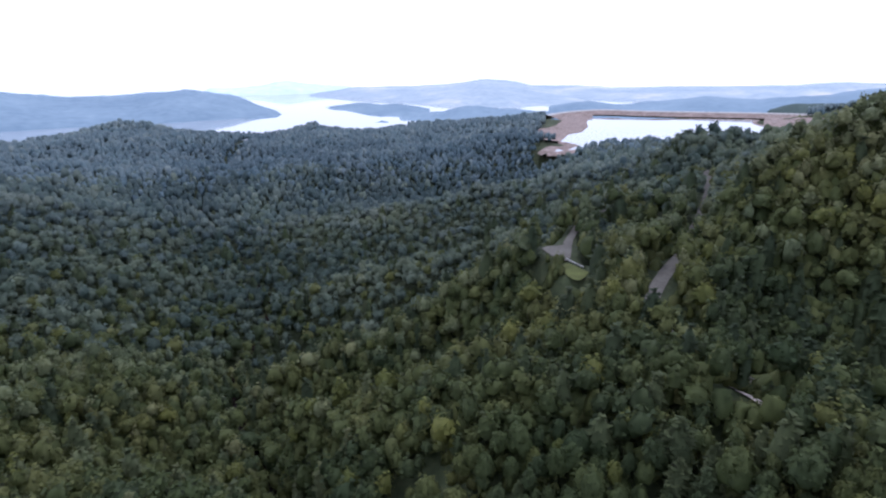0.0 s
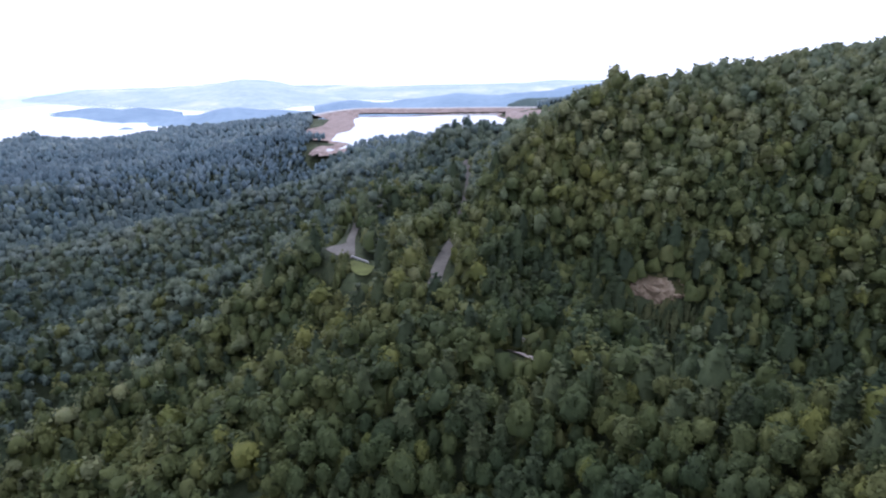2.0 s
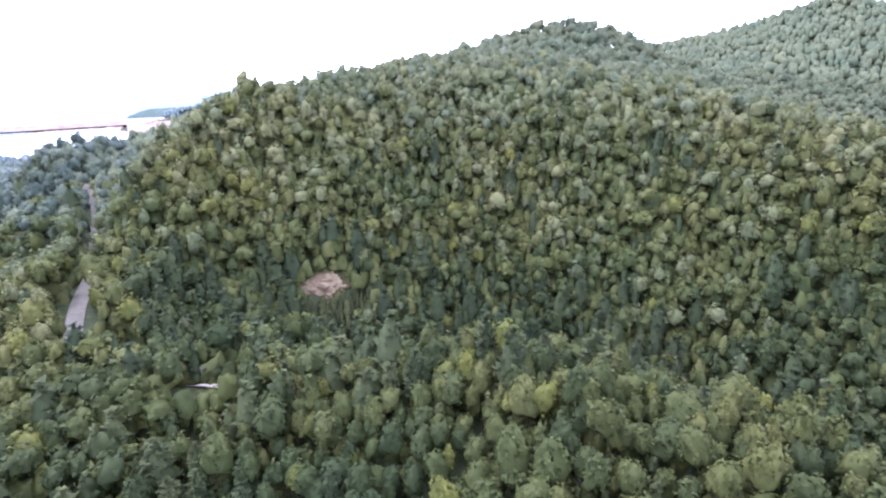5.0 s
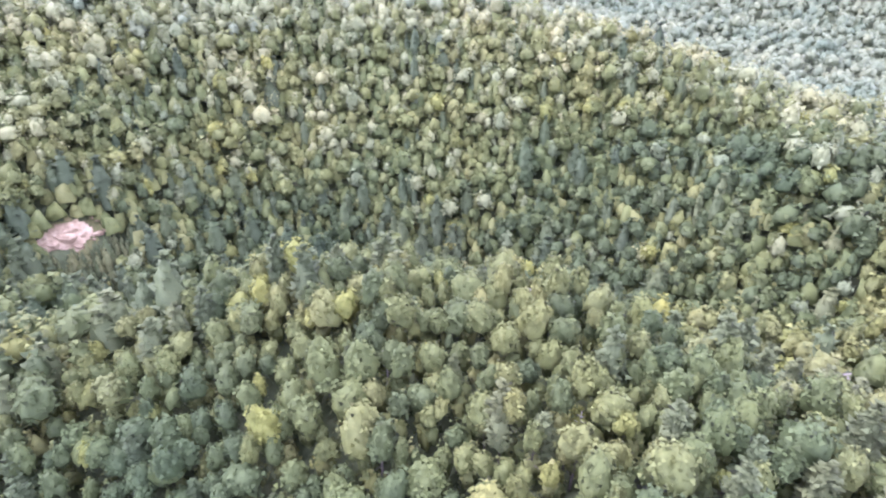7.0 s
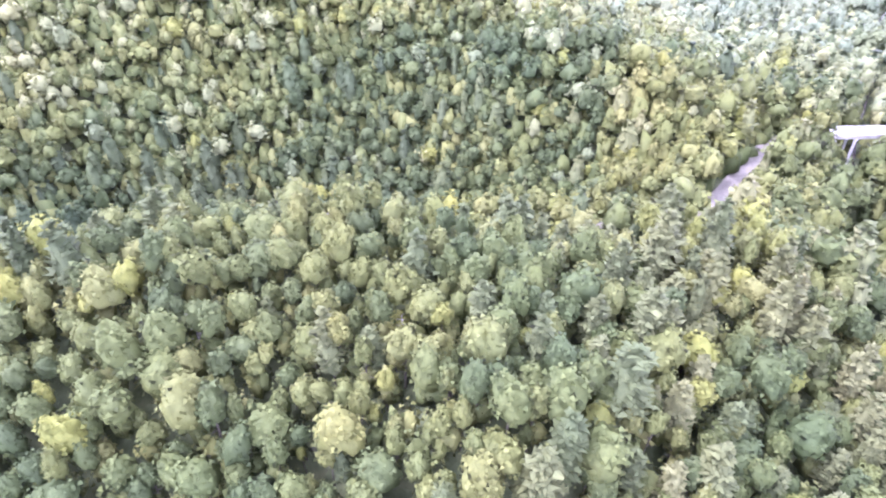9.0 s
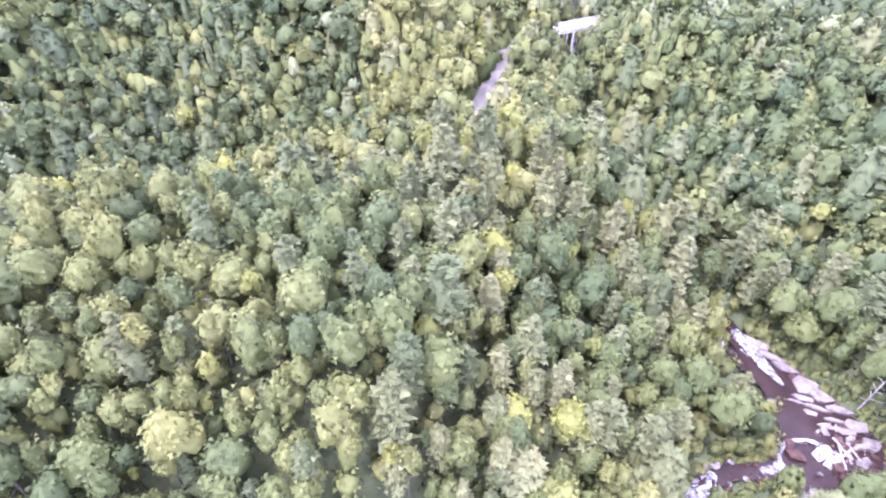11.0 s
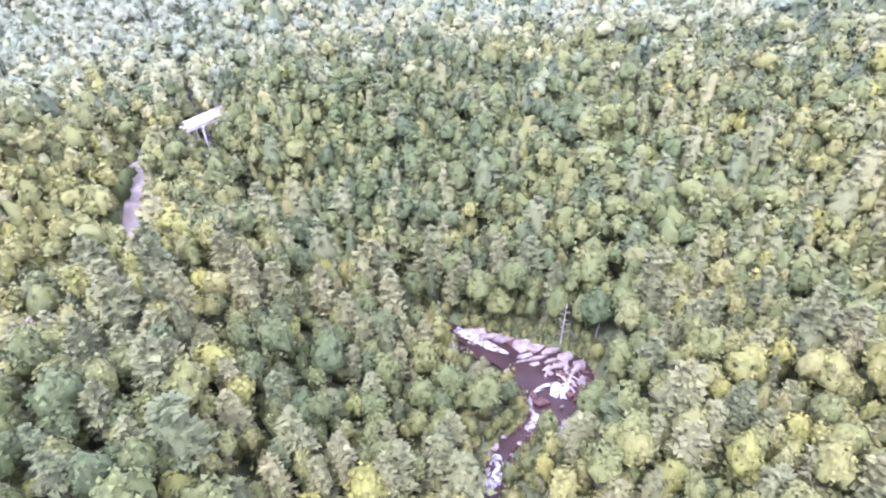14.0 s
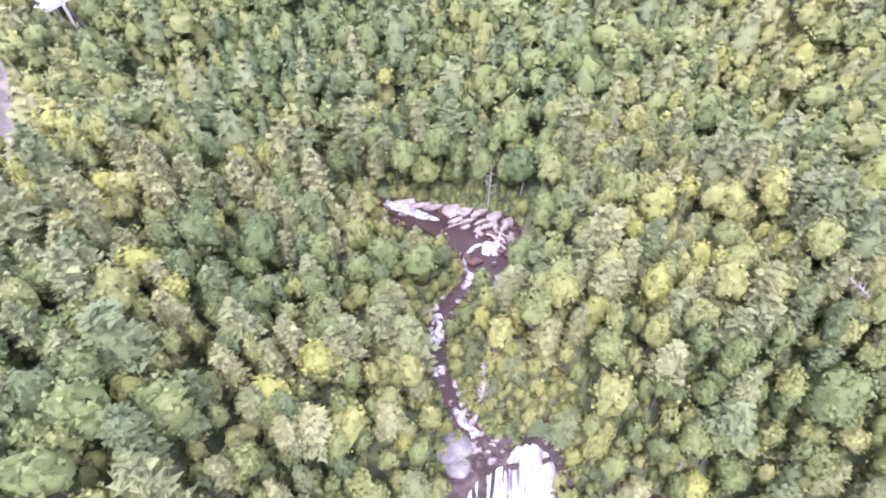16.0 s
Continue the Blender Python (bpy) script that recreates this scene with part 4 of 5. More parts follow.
crop("shrubs", M_LEAF, BUSHES, x, y, ground(x, y) - 1.6, r.uniform(0.45, 0.9, len(x)), r.uniform(0.15, 0.6, len(x)), "leafy green shrubs round the lip of the falls", "shrubs")
# shrubs below the bridge and along the road to it
mid = at(147, 252)
x, y = mid.x + r.uniform(-26, 26, 170), mid.y + r.uniform(-24, 24, 170)
seg = ROAD_F[(np.degrees(np.arctan2(ROAD_F[:, 0], ROAD_F[:, 1])) % 360 > 133) & (np.degrees(np.arctan2(ROAD_F[:, 0], ROAD_F[:, 1])) % 360 < 144)]
pick = seg[r.randint(0, len(seg), 120)]
a = r.uniform(0, 6.28, 120)
x, y = np.concatenate([x, pick[:, 0] + 6.2 * np.cos(a)]), np.concatenate([y, pick[:, 1] + 6.2 * np.sin(a)])
for spot, n, wide in ((at(14.8, 236), 60, 9), (at(11.6, 262), 50, 9), (at(22.0, 245), 30, 6), (at(17.0, 256), 20, 4), (at(33, 174), 36, 7), (at(29, 192), 26, 5), (at(31.2, 189.5), 40, 5), (at(33.6, 185.5), 40, 4.5), (at(36.2, 184.5), 40, 4.5)):
    x, y = np.concatenate([x, spot.x + r.uniform(-wide, wide, n)]), np.concatenate([y, spot.y + r.uniform(-wide, wide, n)])
h, d = np.degrees(np.arctan2(x, y)), np.hypot(x, y)
ok = (nearest(x, y, CREEK_F)[0] > 3.0) & (nearest(x, y, ROAD_F)[0] > 4.8) & ~((h > 10.3) & (h < 16.5) & (d > 244) & (d < 320) & ((h > 13.0) | (d > 272))) & ~((h > 30) & (h < 36.5) & (d > 175) & (d < np.interp(h, (30, 36.5), (188.5, 181))))
x, y = x[ok], y[ok]
crop("shrubs", M_LEAF, BUSHES, x, y, ground(x, y) - 1.8, r.uniform(0.6, 1.1, len(x)), r.uniform(0.2, 0.5, len(x)), "leafy green shrubs beside the road, lawn and bridge", "shrubs")
u, w = r.uniform(-26, 30, 560), r.uniform(-36, 12, 560)
ok = ((u - 1.0) / 16.0) ** 2 + ((w + 1.5) / 7.0) ** 2 > 1
u, w = u[ok], w[ok]
x, y = SCAR.x + SCAR_SIDE.x * u + SCAR_FWD.x * w, SCAR.y + SCAR_SIDE.y * u + SCAR_FWD.y * w
crop("young_conifers", M_NEEDLE, PINE1, x, y, ground(x, y), r.uniform(0.42, 0.85, len(x)) * np.where(w > -12, 0.55, 1.0), r.uniform(0.2, 0.8, len(x)), "young green conifers below the bare scar", "trees", 0.62)


# ---- single trees ----
def stem_mesh(name, height, thick, limbs, seed, mat, lean=0.03, limb_len=3.2, limb_low=0.45):
    """A tapered, slightly bent trunk with bare limbs."""
    r = random.Random(seed)
    bm = bmesh.new()

    def limb(p0, p1, a, b, sides=6, bend=0.0):
        p0, p1 = Vector(p0), Vector(p1)
        rings = []
        n = 4 if bend else 2
        side = Vector((r.uniform(-1, 1), r.uniform(-1, 1), 0)) * bend
        turn = (p1 - p0).to_track_quat("Z", "Y").to_matrix()
        for i in range(n):
            g = i / (n - 1)
            c = p0.lerp(p1, g) + side * math.sin(g * math.pi)
            w = a + (b - a) * g
            rings.append([bm.verts.new(c + turn @ Vector((w * math.cos(2 * math.pi * s / sides), w * math.sin(2 * math.pi * s / sides), 0))) for s in range(sides)])
        for u, v in zip(rings, rings[1:]):
            for s in range(sides):
                bm.faces.new((u[s], u[(s + 1) % sides], v[(s + 1) % sides], v[s]))
        bm.faces.new(rings[-1])
    top = Vector((r.uniform(-lean, lean) * height, r.uniform(-lean, lean) * height, height))
    limb((0, 0, -1.5), top, thick, thick * 0.25, 7, 0.25)
    for i in range(limbs):
        g = limb_low + (0.96 - limb_low) * (i + r.random()) / limbs
        a = i * 2.4 + r.uniform(-0.4, 0.4)
        q = limb_len * (1.15 - g) * r.uniform(0.7, 1.3) + 0.6
        p = top * g
        limb(p, p + Vector((q * math.cos(a), q * math.sin(a), q * r.uniform(0.1, 0.7))), thick * 0.42, thick * 0.10, 4)
    me = bpy.data.meshes.new(name)
    bm.to_mesh(me)
    bm.free()
    me.materials.append(mat)
    return me


TRUNKS = [stem_mesh("trunk", 13.5, 0.32, 7, 70 + s, M_BARK) for s in range(4)]
STEMS = [stem_mesh("trunk", 18.5, 0.26, 0, 80 + s, M_BARK, 0.01) for s in range(3)]
TINTS = ((0.08, "dark green"), (0.24, "deep green"), (0.40, "mid-green"), (0.56, "fresh green"), (0.70, "yellowish green"), (0.86, "bright yellow-green"))
crown_meshes = {}


def crown_mesh(kind, i, t):
    key = kind, i, t
    if key not in crown_meshes:
        v, f, l, n = (PINE0 if kind else LOD0)[i]
        crown_meshes[key] = big_mesh("crown", v, f, M_NEEDLE if kind else M_LEAF, True, tint=np.full(len(v), TINTS[t][0]), leaf=l, soft=n)
    return crown_meshes[key]


r = random.Random(3)
for x, y, z, size, tint, kind in single:
    t = min(range(len(TINTS)), key=lambda q: abs(TINTS[q][0] - tint))
    tree = new("conifer" if kind else "broadleaf_tree")
    tree.location, tree.rotation_euler = (x, y, z), (r.uniform(-0.04, 0.04), r.uniform(-0.04, 0.04), r.uniform(0, 6.28))
    tall = size ** 0.5 * r.uniform(0.8, 1.2)
    tree.scale = (size * 1.22, size * 1.22, tall) if kind else (size, size, tall)
    h = math.degrees(math.atan2(x, y)) % 360
    where = "on the spur" if h < 150 else "by the falls" if h > 192 else "beside the creek"
    look_ = TINTS[t][1]
    if kind:
        tagged(tree, look_ + " conifer with drooping layered boughs " + where, "tree", "conifers near the falls")
    else:
        tagged(tree, look_ + " broadleaf tree with a lumpy crown " + where, "tree", "broadleaf trees near the falls")
    for name, me in (("trunk", r.choice(STEMS if kind else TRUNKS)), ("crown", crown_mesh(int(kind), r.randrange(6 if kind else 12), t))):
        o = new(name, me)
        o.parent = tree

SNAGS = [stem_mesh("dead_tree", hgt, 0.30, n, 90 + i, M_DEAD, 0.06, ln, 0.3) for i, (hgt, n, ln) in enumerate(((17, 26, 3.2), (14, 16, 2.8), (19, 12, 3.4), (12, 5, 1.6)))]


def dead_tree(x, y, scale=1.0, which=0, tilt=0.0, turn=0.0, label=""):
    o = new("dead_tree", SNAGS[which])
    z = float(ground([x], [y])[0])
    scale *= 0.85
    o.location, o.rotation_euler, o.scale = (x, y, z - 0.3 + (0.6 if tilt > 1 else 0)), (tilt, 0, turn), (scale,) * 3
    return tagged(o, label or "bleached bare dead tree standing among green crowns", "dead tree", "bleached dead trees")


for x, y, s, w in ((-10.6, -63.5, 0.85, 0), (-16.3, -90.5, 0.8, 1), (-59.9, -132, 1.1, 0), (-47.1, -121.4, 1.0, 2), (-25.7, -53.4, 0.85, 3), (13.6, -115.8, 0.9, 1), (-17.6, -127.8, 1.15, 2), (-27.8, -128.6, 1.1, 0), (-52.6, -44.3, 0.8, 1), (-40.5, -57, 0.7, 1),
                   (122.3, -9.4, 1.05, 0), (100.4, 25.0, 1.0, 2), (84.5, -18.4, 0.9, 0), (63.4, -44.2, 0.85, 2), (163, -84.2, 1.1, 0), (197.4, 61.5, 1.3, 2), (57, -70, 0.8, 0), (33, -62, 0.8, 1), (46, -97, 0.85, 0)):
    dead_tree(x, y, s, w, 0, x * 0.7)
dead_tree(-11.8, -67.5, 0.72, 0, 0, 1.4, "bleached bare dead conifer standing on the creek bank")
dead_tree(-91.4, -62.6, 0.72, 0, 1.1, 0.9, "bleached dead conifer toppled across green crowns").location.z += 13
for x, y, s, w in ((-127.4, 184, 1.5, 1), (-140.7, 213.4, 1.2, 3), (-138, 217.3, 1.25, 3), (-143.1, 190.6, 1.2, 3), (-127.6, 221, 1.15, 3), (-124.3, 225, 1.1, 1), (-135.1, 219.5, 1.2, 3), (-148.9, 175.6, 1.1, 3), (-160, 409, 1.3, 1), (-123, 419, 1.3, 1), (-134, 280, 1.2, 3)):
    dead_tree(x, y, s, w, 0, x, "tall bare grey trunk rising from the gorge woods")

# ---- lakes, dam and distance ----
def polygon(name, pts, mat):
    return mesh_from(name, pts, [tuple(range(len(pts)))], mat)


lake = new("lake", polygon("lake", [(-6000, 1500, 0), (4200, 1500, 0), (4200, 7000, 0), (-6000, 7000, 0)], M_LAKE))
tagged(lake, "wide pale lake reflecting the white sky", "lake", kind="structure")
reservoir = new("reservoir", polygon("reservoir", [(x, y, H0 - 150) for x, y in SHORE], M_LAKE))
tagged(reservoir, "pale drawn-down reservoir reflecting the sky", "reservoir", kind="structure")

hh, dd = np.meshgrid(np.radians(np.linspace(8.6, 40, 180)), np.linspace(960, 1960, 110), indexing="ij")
bx, by = (dd * np.sin(hh)).ravel(), (dd * np.cos(hh)).ravel()
q = past_rim(bx, by, SHORE)
bz = H0 - 150 + np.where(q < 0, np.maximum(-3, q * 0.1), np.where(dd.ravel() < 1130, np.minimum(q * 0.2, 3.0) - np.maximum(q - 18, 0) * 0.55, np.minimum(11.5, q * 0.16))) + rough_noise(bx, by, 30) * 1.6 * (q > 0) + 0.9 * np.round(rough_noise(bx, by, 90) * 3) * (q > 4)
bi = np.arange(180 * 110).reshape(180, 110)
bq = np.stack([bi[:-1, :-1], bi[1:, :-1], bi[1:, 1:], bi[:-1, 1:]], axis=-1).reshape(-1, 4)
bq = bq[(q[bq].max(1) < np.where(dd.ravel()[bq].min(1) < 1130, 32, np.where((dd.ravel()[bq].max(1) > 1660) & (np.degrees(hh.ravel()[bq].min(1)) > 14.8) & (np.degrees(hh.ravel()[bq].max(1)) < 30), 14, 70))) & (q[bq].max(1) > -25)]
shore = new("shore", big_mesh("shore", np.stack([bx, by, bz], axis=1), bq, M_EARTH, True))
tagged(shore, "bare tan shore exposed round the low reservoir", "shore", kind="structure")


def dam():
    """A long embankment with a paved crest and stepped, pale stone faces."""
    line = fine([at(10.4, 1720, 141), at(12.2, 1830, 139), at(15.5, 1900, 134.5), at(19.7, 1895, 137.5), at(25.1, 1905, 136), at(31, 1930, 135), at(36, 1930, 134)], 12)
    base = new("dam")
    tagged(base, "long pale stone embankment dam closing the reservoir", "dam", kind="structure")
    for name, steps, mat in (("upper_face", ((-9, -2.2), (-3.5, 0)), M_CONCRETE), ("berm", ((-14, -2.8), (-9, -2.2)), M_GRAVEL), ("lower_face", ((-48, -13), (-14, -2.8)), M_EARTH), ("crest", ((-3.5, 0), (3.5, 0.05)), M_CONCRETE), ("back_face", ((3.5, 0), (60, -26)), M_SCRUB)):
        t = np.gradient(line[:, :2], axis=0)
        t /= np.linalg.norm(t, axis=1)[:, None]
        nrm = np.stack([-t[:, 1], t[:, 0]], axis=1)
        vs = [np.column_stack([line[:, :2] + nrm * off, line[:, 2] + dz]) for off, dz in steps]
        n = len(line)
        me = mesh_from(name, np.vstack(vs), [(i, i + 1, n + i + 1, n + i) for i in range(n - 1)], mat)
        o = new(name, me)
        o.parent = base


dam()


def far_hill(rows, mat, label, seed):
    """A distant wooded ridge. rows: heading, distance of its foot, distance of its crest, angle of the crest above level (degrees)."""
    r = np.array(rows, float)
    h = np.arange(r[0, 0], r[-1, 0], 0.12)
    foot, crest, up = [np.interp(h, r[:, 0], r[:, k]) for k in (1, 2, 3)]
    up = np.convolve(np.pad(up, 5, "edge"), np.ones(11) / 11, "valid")
    top = H0 + crest * np.tan(np.radians(up)) + rough_noise(h * 60 + seed * 77, h * 0 + seed, 110) * 9 + rough_noise(h * 60 + seed * 31, h * 0 + seed, 28) * 3
    edge = np.clip(np.minimum(h - h[0], h[-1] - h) / 0.8, 0, 1)
    foot = foot + rough_noise(h * 60, h * 0 + seed * 13, 70) * 70
    vs = []
    for g, lift in ((0, -0.02), (0.12, 0.25), (0.3, 0.52), (0.5, 0.74), (0.7, 0.9), (0.88, 0.98), (1, 1.0), (1.25, 0.8), (1.6, 0.3), (1.9, -0.03)):
        d = foot + (crest - foot) * g
        z = top * lift * (edge ** 0.5) + rough_noise(h * 60 + seed, d * 0.4, 130) * 16 * (0 < lift < 0.95) * edge
        vs.append(np.column_stack([d * np.sin(np.radians(h)), d * np.cos(np.radians(h)), np.maximum(z, -4)]))
    n = len(h)
    v = np.vstack(vs)
    f = np.array([(k * n + i, k * n + i + 1, (k + 1) * n + i + 1, (k + 1) * n + i) for k in range(len(vs) - 1) for i in range(n - 1)])
    ob = new("distant_hill", big_mesh("distant_hill", v, f, mat, True))
    return tagged(ob, label, "hill", kind="structure")


far_hill(((-50, 2300, 3100, -2.0), (-46, 2300, 3100, -1.9), (-37.9, 2350, 3100, -1.8), (-34.2, 2350, 3100, -2.3), (-30.1, 2350, 3100, -2.3), (-24.2, 2400, 3100, -2.0), (-19.9, 2430, 3000, -2.6), (-17, 2450, 2750, -4.0), (-15.3, 2480, 2520, -4.9)), M_HAZY, "long wooded mountain beyond the gorge, blue with haze", 3)
far_hill(((-11.8, 2900, 2990, -4.05), (-10.4, 2800, 3000, -3.8), (-7.6, 2460, 2950, -3.45), (-4.8, 2350, 2800, -3.75), (-1.3, 2300, 2600, -4.4)), M_HAZY, "haze-blue wooded peninsula reaching into the lake", 5)
far_hill(((-7.2, 2130, 2300, -5.4), (-4, 2100, 2350, -4.9), (0, 2050, 2400, -4.3), (3, 2050, 2400, -3.8), (7, 2050, 2400, -4.2), (11.5, 2050, 2400, -4.4)), M_HAZY, "haze-blue wooded hills on the near shore of the lake", 6)
far_hill(((-13.2, 4050, 4300, -2.75), (-12.6, 4000, 4400, -2.5), (-9.2, 3700, 4400, -2.0), (-5, 3300, 4400, -1.9), (-0.2, 3000, 4400, -1.8), (3.7, 2900, 4400, -1.3), (6.5, 2900, 4400, -1.3), (9.9, 3000, 4400, -2.1), (14, 3000, 4400, -2.5)), M_HAZY_CLEARED, "pale hazy hills with cleared slopes beyond the lake", 8)
far_hill(((-23, 4500, 4850, -1.8), (-20.8, 4480, 4850, -1.9), (-18.3, 4480, 4850, -1.75), (-15.6, 4480, 4850, -1.3), (-12.5, 4450, 4850, -1.6), (-8.5, 4450, 4850, -1.9)), M_HAZIER, "faint haze-pale hills at the lake's far end", 9)
far_hill(((10.6, 2150, 2700, -4.2), (13.8, 2200, 2800, -3.3), (17.6, 2200, 2800, -3.7), (20.1, 2250, 2900, -3.2), (24.9, 2250, 2900, -2.75), (29.5, 2250, 2900, -2.9), (33.5, 2250, 2900, -2.4), (36.9, 2250, 2900, -1.9), (42, 2250, 2900, -1.5), (46, 2300, 2900, -1.5)), M_HAZY, "haze-blue wooded hills behind the dam", 12)
far_hill(((7, 3600, 4600, -1.9), (12.1, 3600, 4600, -1.85), (16, 3600, 4600, -2.0), (22.4, 3600, 4600, -1.85), (28, 3600, 4600, -1.8), (35, 3600, 4600, -1.4), (48, 3600, 4600, -1.3)), M_HAZY_CLEARED, "pale hazy hills on the skyline", 14)
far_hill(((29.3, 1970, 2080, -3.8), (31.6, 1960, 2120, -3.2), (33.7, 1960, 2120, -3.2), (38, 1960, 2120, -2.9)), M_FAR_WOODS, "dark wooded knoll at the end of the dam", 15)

# ---- road, bridge, car park ----
v, f = ribbon(ROAD_F, 3.2, 0.10, 2)
road = new("road", mesh_from("road", v, f, M_ROAD, True))
tagged(road, "worn grey two-lane asphalt road through the woods", "road", kind="structure")
v, f = ribbon(WAY_F, 2.2, 0.12, 2)
way = new("driveway", mesh_from("driveway", v, f, M_ROAD, True))
tagged(way, "grey asphalt driveway to the car park", "driveway", kind="structure")


park = new("car_park", polygon("car_park", [tuple(at(h, d, 94.35)) for h, d in ((10.7, 288), (11.3, 292), (12.1, 293), (12.9, 296), (13.45, 304), (13.95, 305), (13.85, 296), (13.85, 284), (13.8, 275), (13.4, 269.5), (12.7, 271), (11.9, 276), (11.2, 282))], M_ROAD))
tagged(park, "grey asphalt car park among trees", "car park", kind="structure")
lawn = new("lawn", polygon("lawn", [tuple(at(h, d, 95.2)) for h, d in ((13.25, 269.5), (14.3, 266), (15.1, 261.5), (15.9, 258.5), (15.5, 251), (14.95, 246), (14.3, 246.5), (13.7, 250), (13.2, 256.5))], M_GRASS))
tagged(lawn, "mown yellow-green lawn below the car park", "lawn", kind="structure")


def box(bm, m, sx, sy, sz, bev=0.0):
    made = bmesh.ops.create_cube(bm, size=1.0, matrix=m @ Matrix.Diagonal((sx, sy, sz, 1)))
    if bev:
        bmesh.ops.bevel(bm, geom=list({e for v in made["verts"] for e in v.link_edges}), offset=bev, segments=1, affect="EDGES")
    return bm


def guard_wall(name, p, q, high, thick, n, label, mat, category):
    """A low rail of posts and beams between two places."""
    base = new(name)
    base.location = p
    tagged(base, label, category)
    d = q - p
    yaw = math.atan2(d.y, d.x)
    for i in range(n + 1):
        part("post", box(bmesh.new(), Matrix.Translation(d * (i / n) + Vector((0, 0, high / 2 - 0.2))) @ Matrix.Rotation(yaw, 4, "Z"), 0.35, 0.3, high + 0.4, 0.03), mat, base)
    for i in range(n):
        c = d * ((i + 0.5) / n) + Vector((0, 0, high * 0.72))
        part("rail", box(bmesh.new(), Matrix.Translation(c) @ Matrix.Rotation(yaw, 4, "Z") @ Matrix.Rotation(-math.atan2(d.z, d.xy.length), 4, "Y"), d.length / n, thick, high * 0.5, 0.03), mat, base)
    return base


guard_wall("parapet", at(13.45, 271.6, 94.6), at(15.2, 262.4, 95.0), 1.1, 0.4, 6, "low white parapet rail between car park and lawn", M_CONCRETE, "parapet")


def bridge():
    a, b = at(145.0, 262.8, 91.9), at(150.4, 280.5, 90.0)
    d = b - a
    base = new("road_bridge")
    base.location = a
    tagged(base, "pale concrete road bridge over the wooded creek", "bridge")
    turn = Matrix.Rotation(math.atan2(d.y, d.x), 4, "Z") @ Matrix.Rotation(-math.atan2(d.z, d.xy.length), 4, "Y")
    span = d.length
    mid = Matrix.Translation(d / 2) @ turn
    part("deck", box(bmesh.new(), mid @ pose(0, 0, -0.15), span, 7.0, 0.5, 0.05), M_CONCRETE, base)
    for k in (-2.9, -1.0, 1.0, 2.9):
        part("girder", box(bmesh.new(), mid @ pose(0, k, -1.0), span, 0.5, 1.2, 0.04), M_CONCRETE, base)
    for k in (-3.35, 3.35):
        part("kerb", box(bmesh.new(), mid @ pose(0, k, 0.25), span, 0.35, 0.35, 0.03), M_CONCRETE, base)
        part("railing_beam", box(bmesh.new(), mid @ pose(0, k, 1.05), span, 0.3, 0.35, 0.03), M_CONCRETE, base)
        for i in range(13):
            part("railing_post", box(bmesh.new(), mid @ pose((i / 12 - 0.5) * (span - 0.6), k, 0.65), 0.3, 0.28, 0.9, 0.02), M_CONCRETE, base)
    for g in (-0.22, 0.22):
        for k in (-2.8, 2.8):
            bm = bmesh.new()
            bmesh.ops.create_cone(bm, cap_ends=True, segments=12, radius1=0.6, radius2=0.55, depth=13, matrix=mid @ pose(g * span, k, -8.1))
            part("pier", bm, M_CONCRETE, base)
        part("pier_cap", box(bmesh.new(), mid @ pose(g * span, 0, -1.85), 1.3, 7.4, 0.6, 0.05), M_CONCRETE, base)
    for g in (-0.5, 0.5):
        part("abutment", box(bmesh.new(), mid @ pose(g * span, 0, -1.9), 1.6, 9.0, 3.0, 0.08), M_CONCRETE, base)


bridge()


# ---- rock ----
def rock_mesh(name, seed, mat, sx, sy, sz, cuts=2):
    """An angular boulder, split by flat faces and roughened."""
    r = random.Random(seed)
    bm = bmesh.new()
    bmesh.ops.create_icosphere(bm, subdivisions=cuts, radius=1.0)
    for _ in range(9):
        n = Vector((r.uniform(-1, 1), r.uniform(-1, 1), r.uniform(-0.5, 1))).normalized()
        k = r.uniform(0.42, 0.8)
        for v in bm.verts:
            e = v.co.dot(n) - k
            if e > 0:
                v.co -= n * e
    for v in bm.verts:
        v.co += v.co.normalized() * 0.06 * noise.noise(v.co * 2.3 + Vector((seed, 0, 0)))
        v.co = Vector((v.co.x * sx, v.co.y * sy, v.co.z * sz))
    me = bpy.data.meshes.new(name)
    bm.to_mesh(me)
    bm.free()
    me.materials.append(mat)
    return me


def slab_mesh(name, seed, mat):
    """A broken plank of bedrock: few sharp corners, a tilted, stepped top and cracked sides."""
    r = random.Random(seed)
    bm = bmesh.new()
    n = r.randint(5, 7)
    turns = sorted(2 * math.pi * (i + r.uniform(-0.28, 0.28)) / n for i in range(n))
    reach = [r.uniform(0.72, 1.12) for _ in range(n)]
    rims = []
    for inset, z in ((1.03, -1.0), (1.0, 0.0), (0.97, 0.28), (0.7, 0.36), (0.62, 0.50), (0.3, 0.54)):
        rims.append([bm.verts.new((inset * k * math.cos(a) + 0.12 * (z > 0.33), inset * k * math.sin(a), z + r.uniform(-0.05, 0.05) * (z > 0) + 0.16 * k * inset * math.cos(a + seed) * (z >= 0))) for a, k in zip(turns, reach)])
    for u, v in zip(rims, rims[1:]):
        for i in range(n):
            bm.faces.new((u[i], u[(i + 1) % n], v[(i + 1) % n], v[i]))
    bm.faces.new(rims[-1])
    me = bpy.data.meshes.new(name)
    bm.to_mesh(me)
    bm.free()
    me.materials.append(mat)
    return me


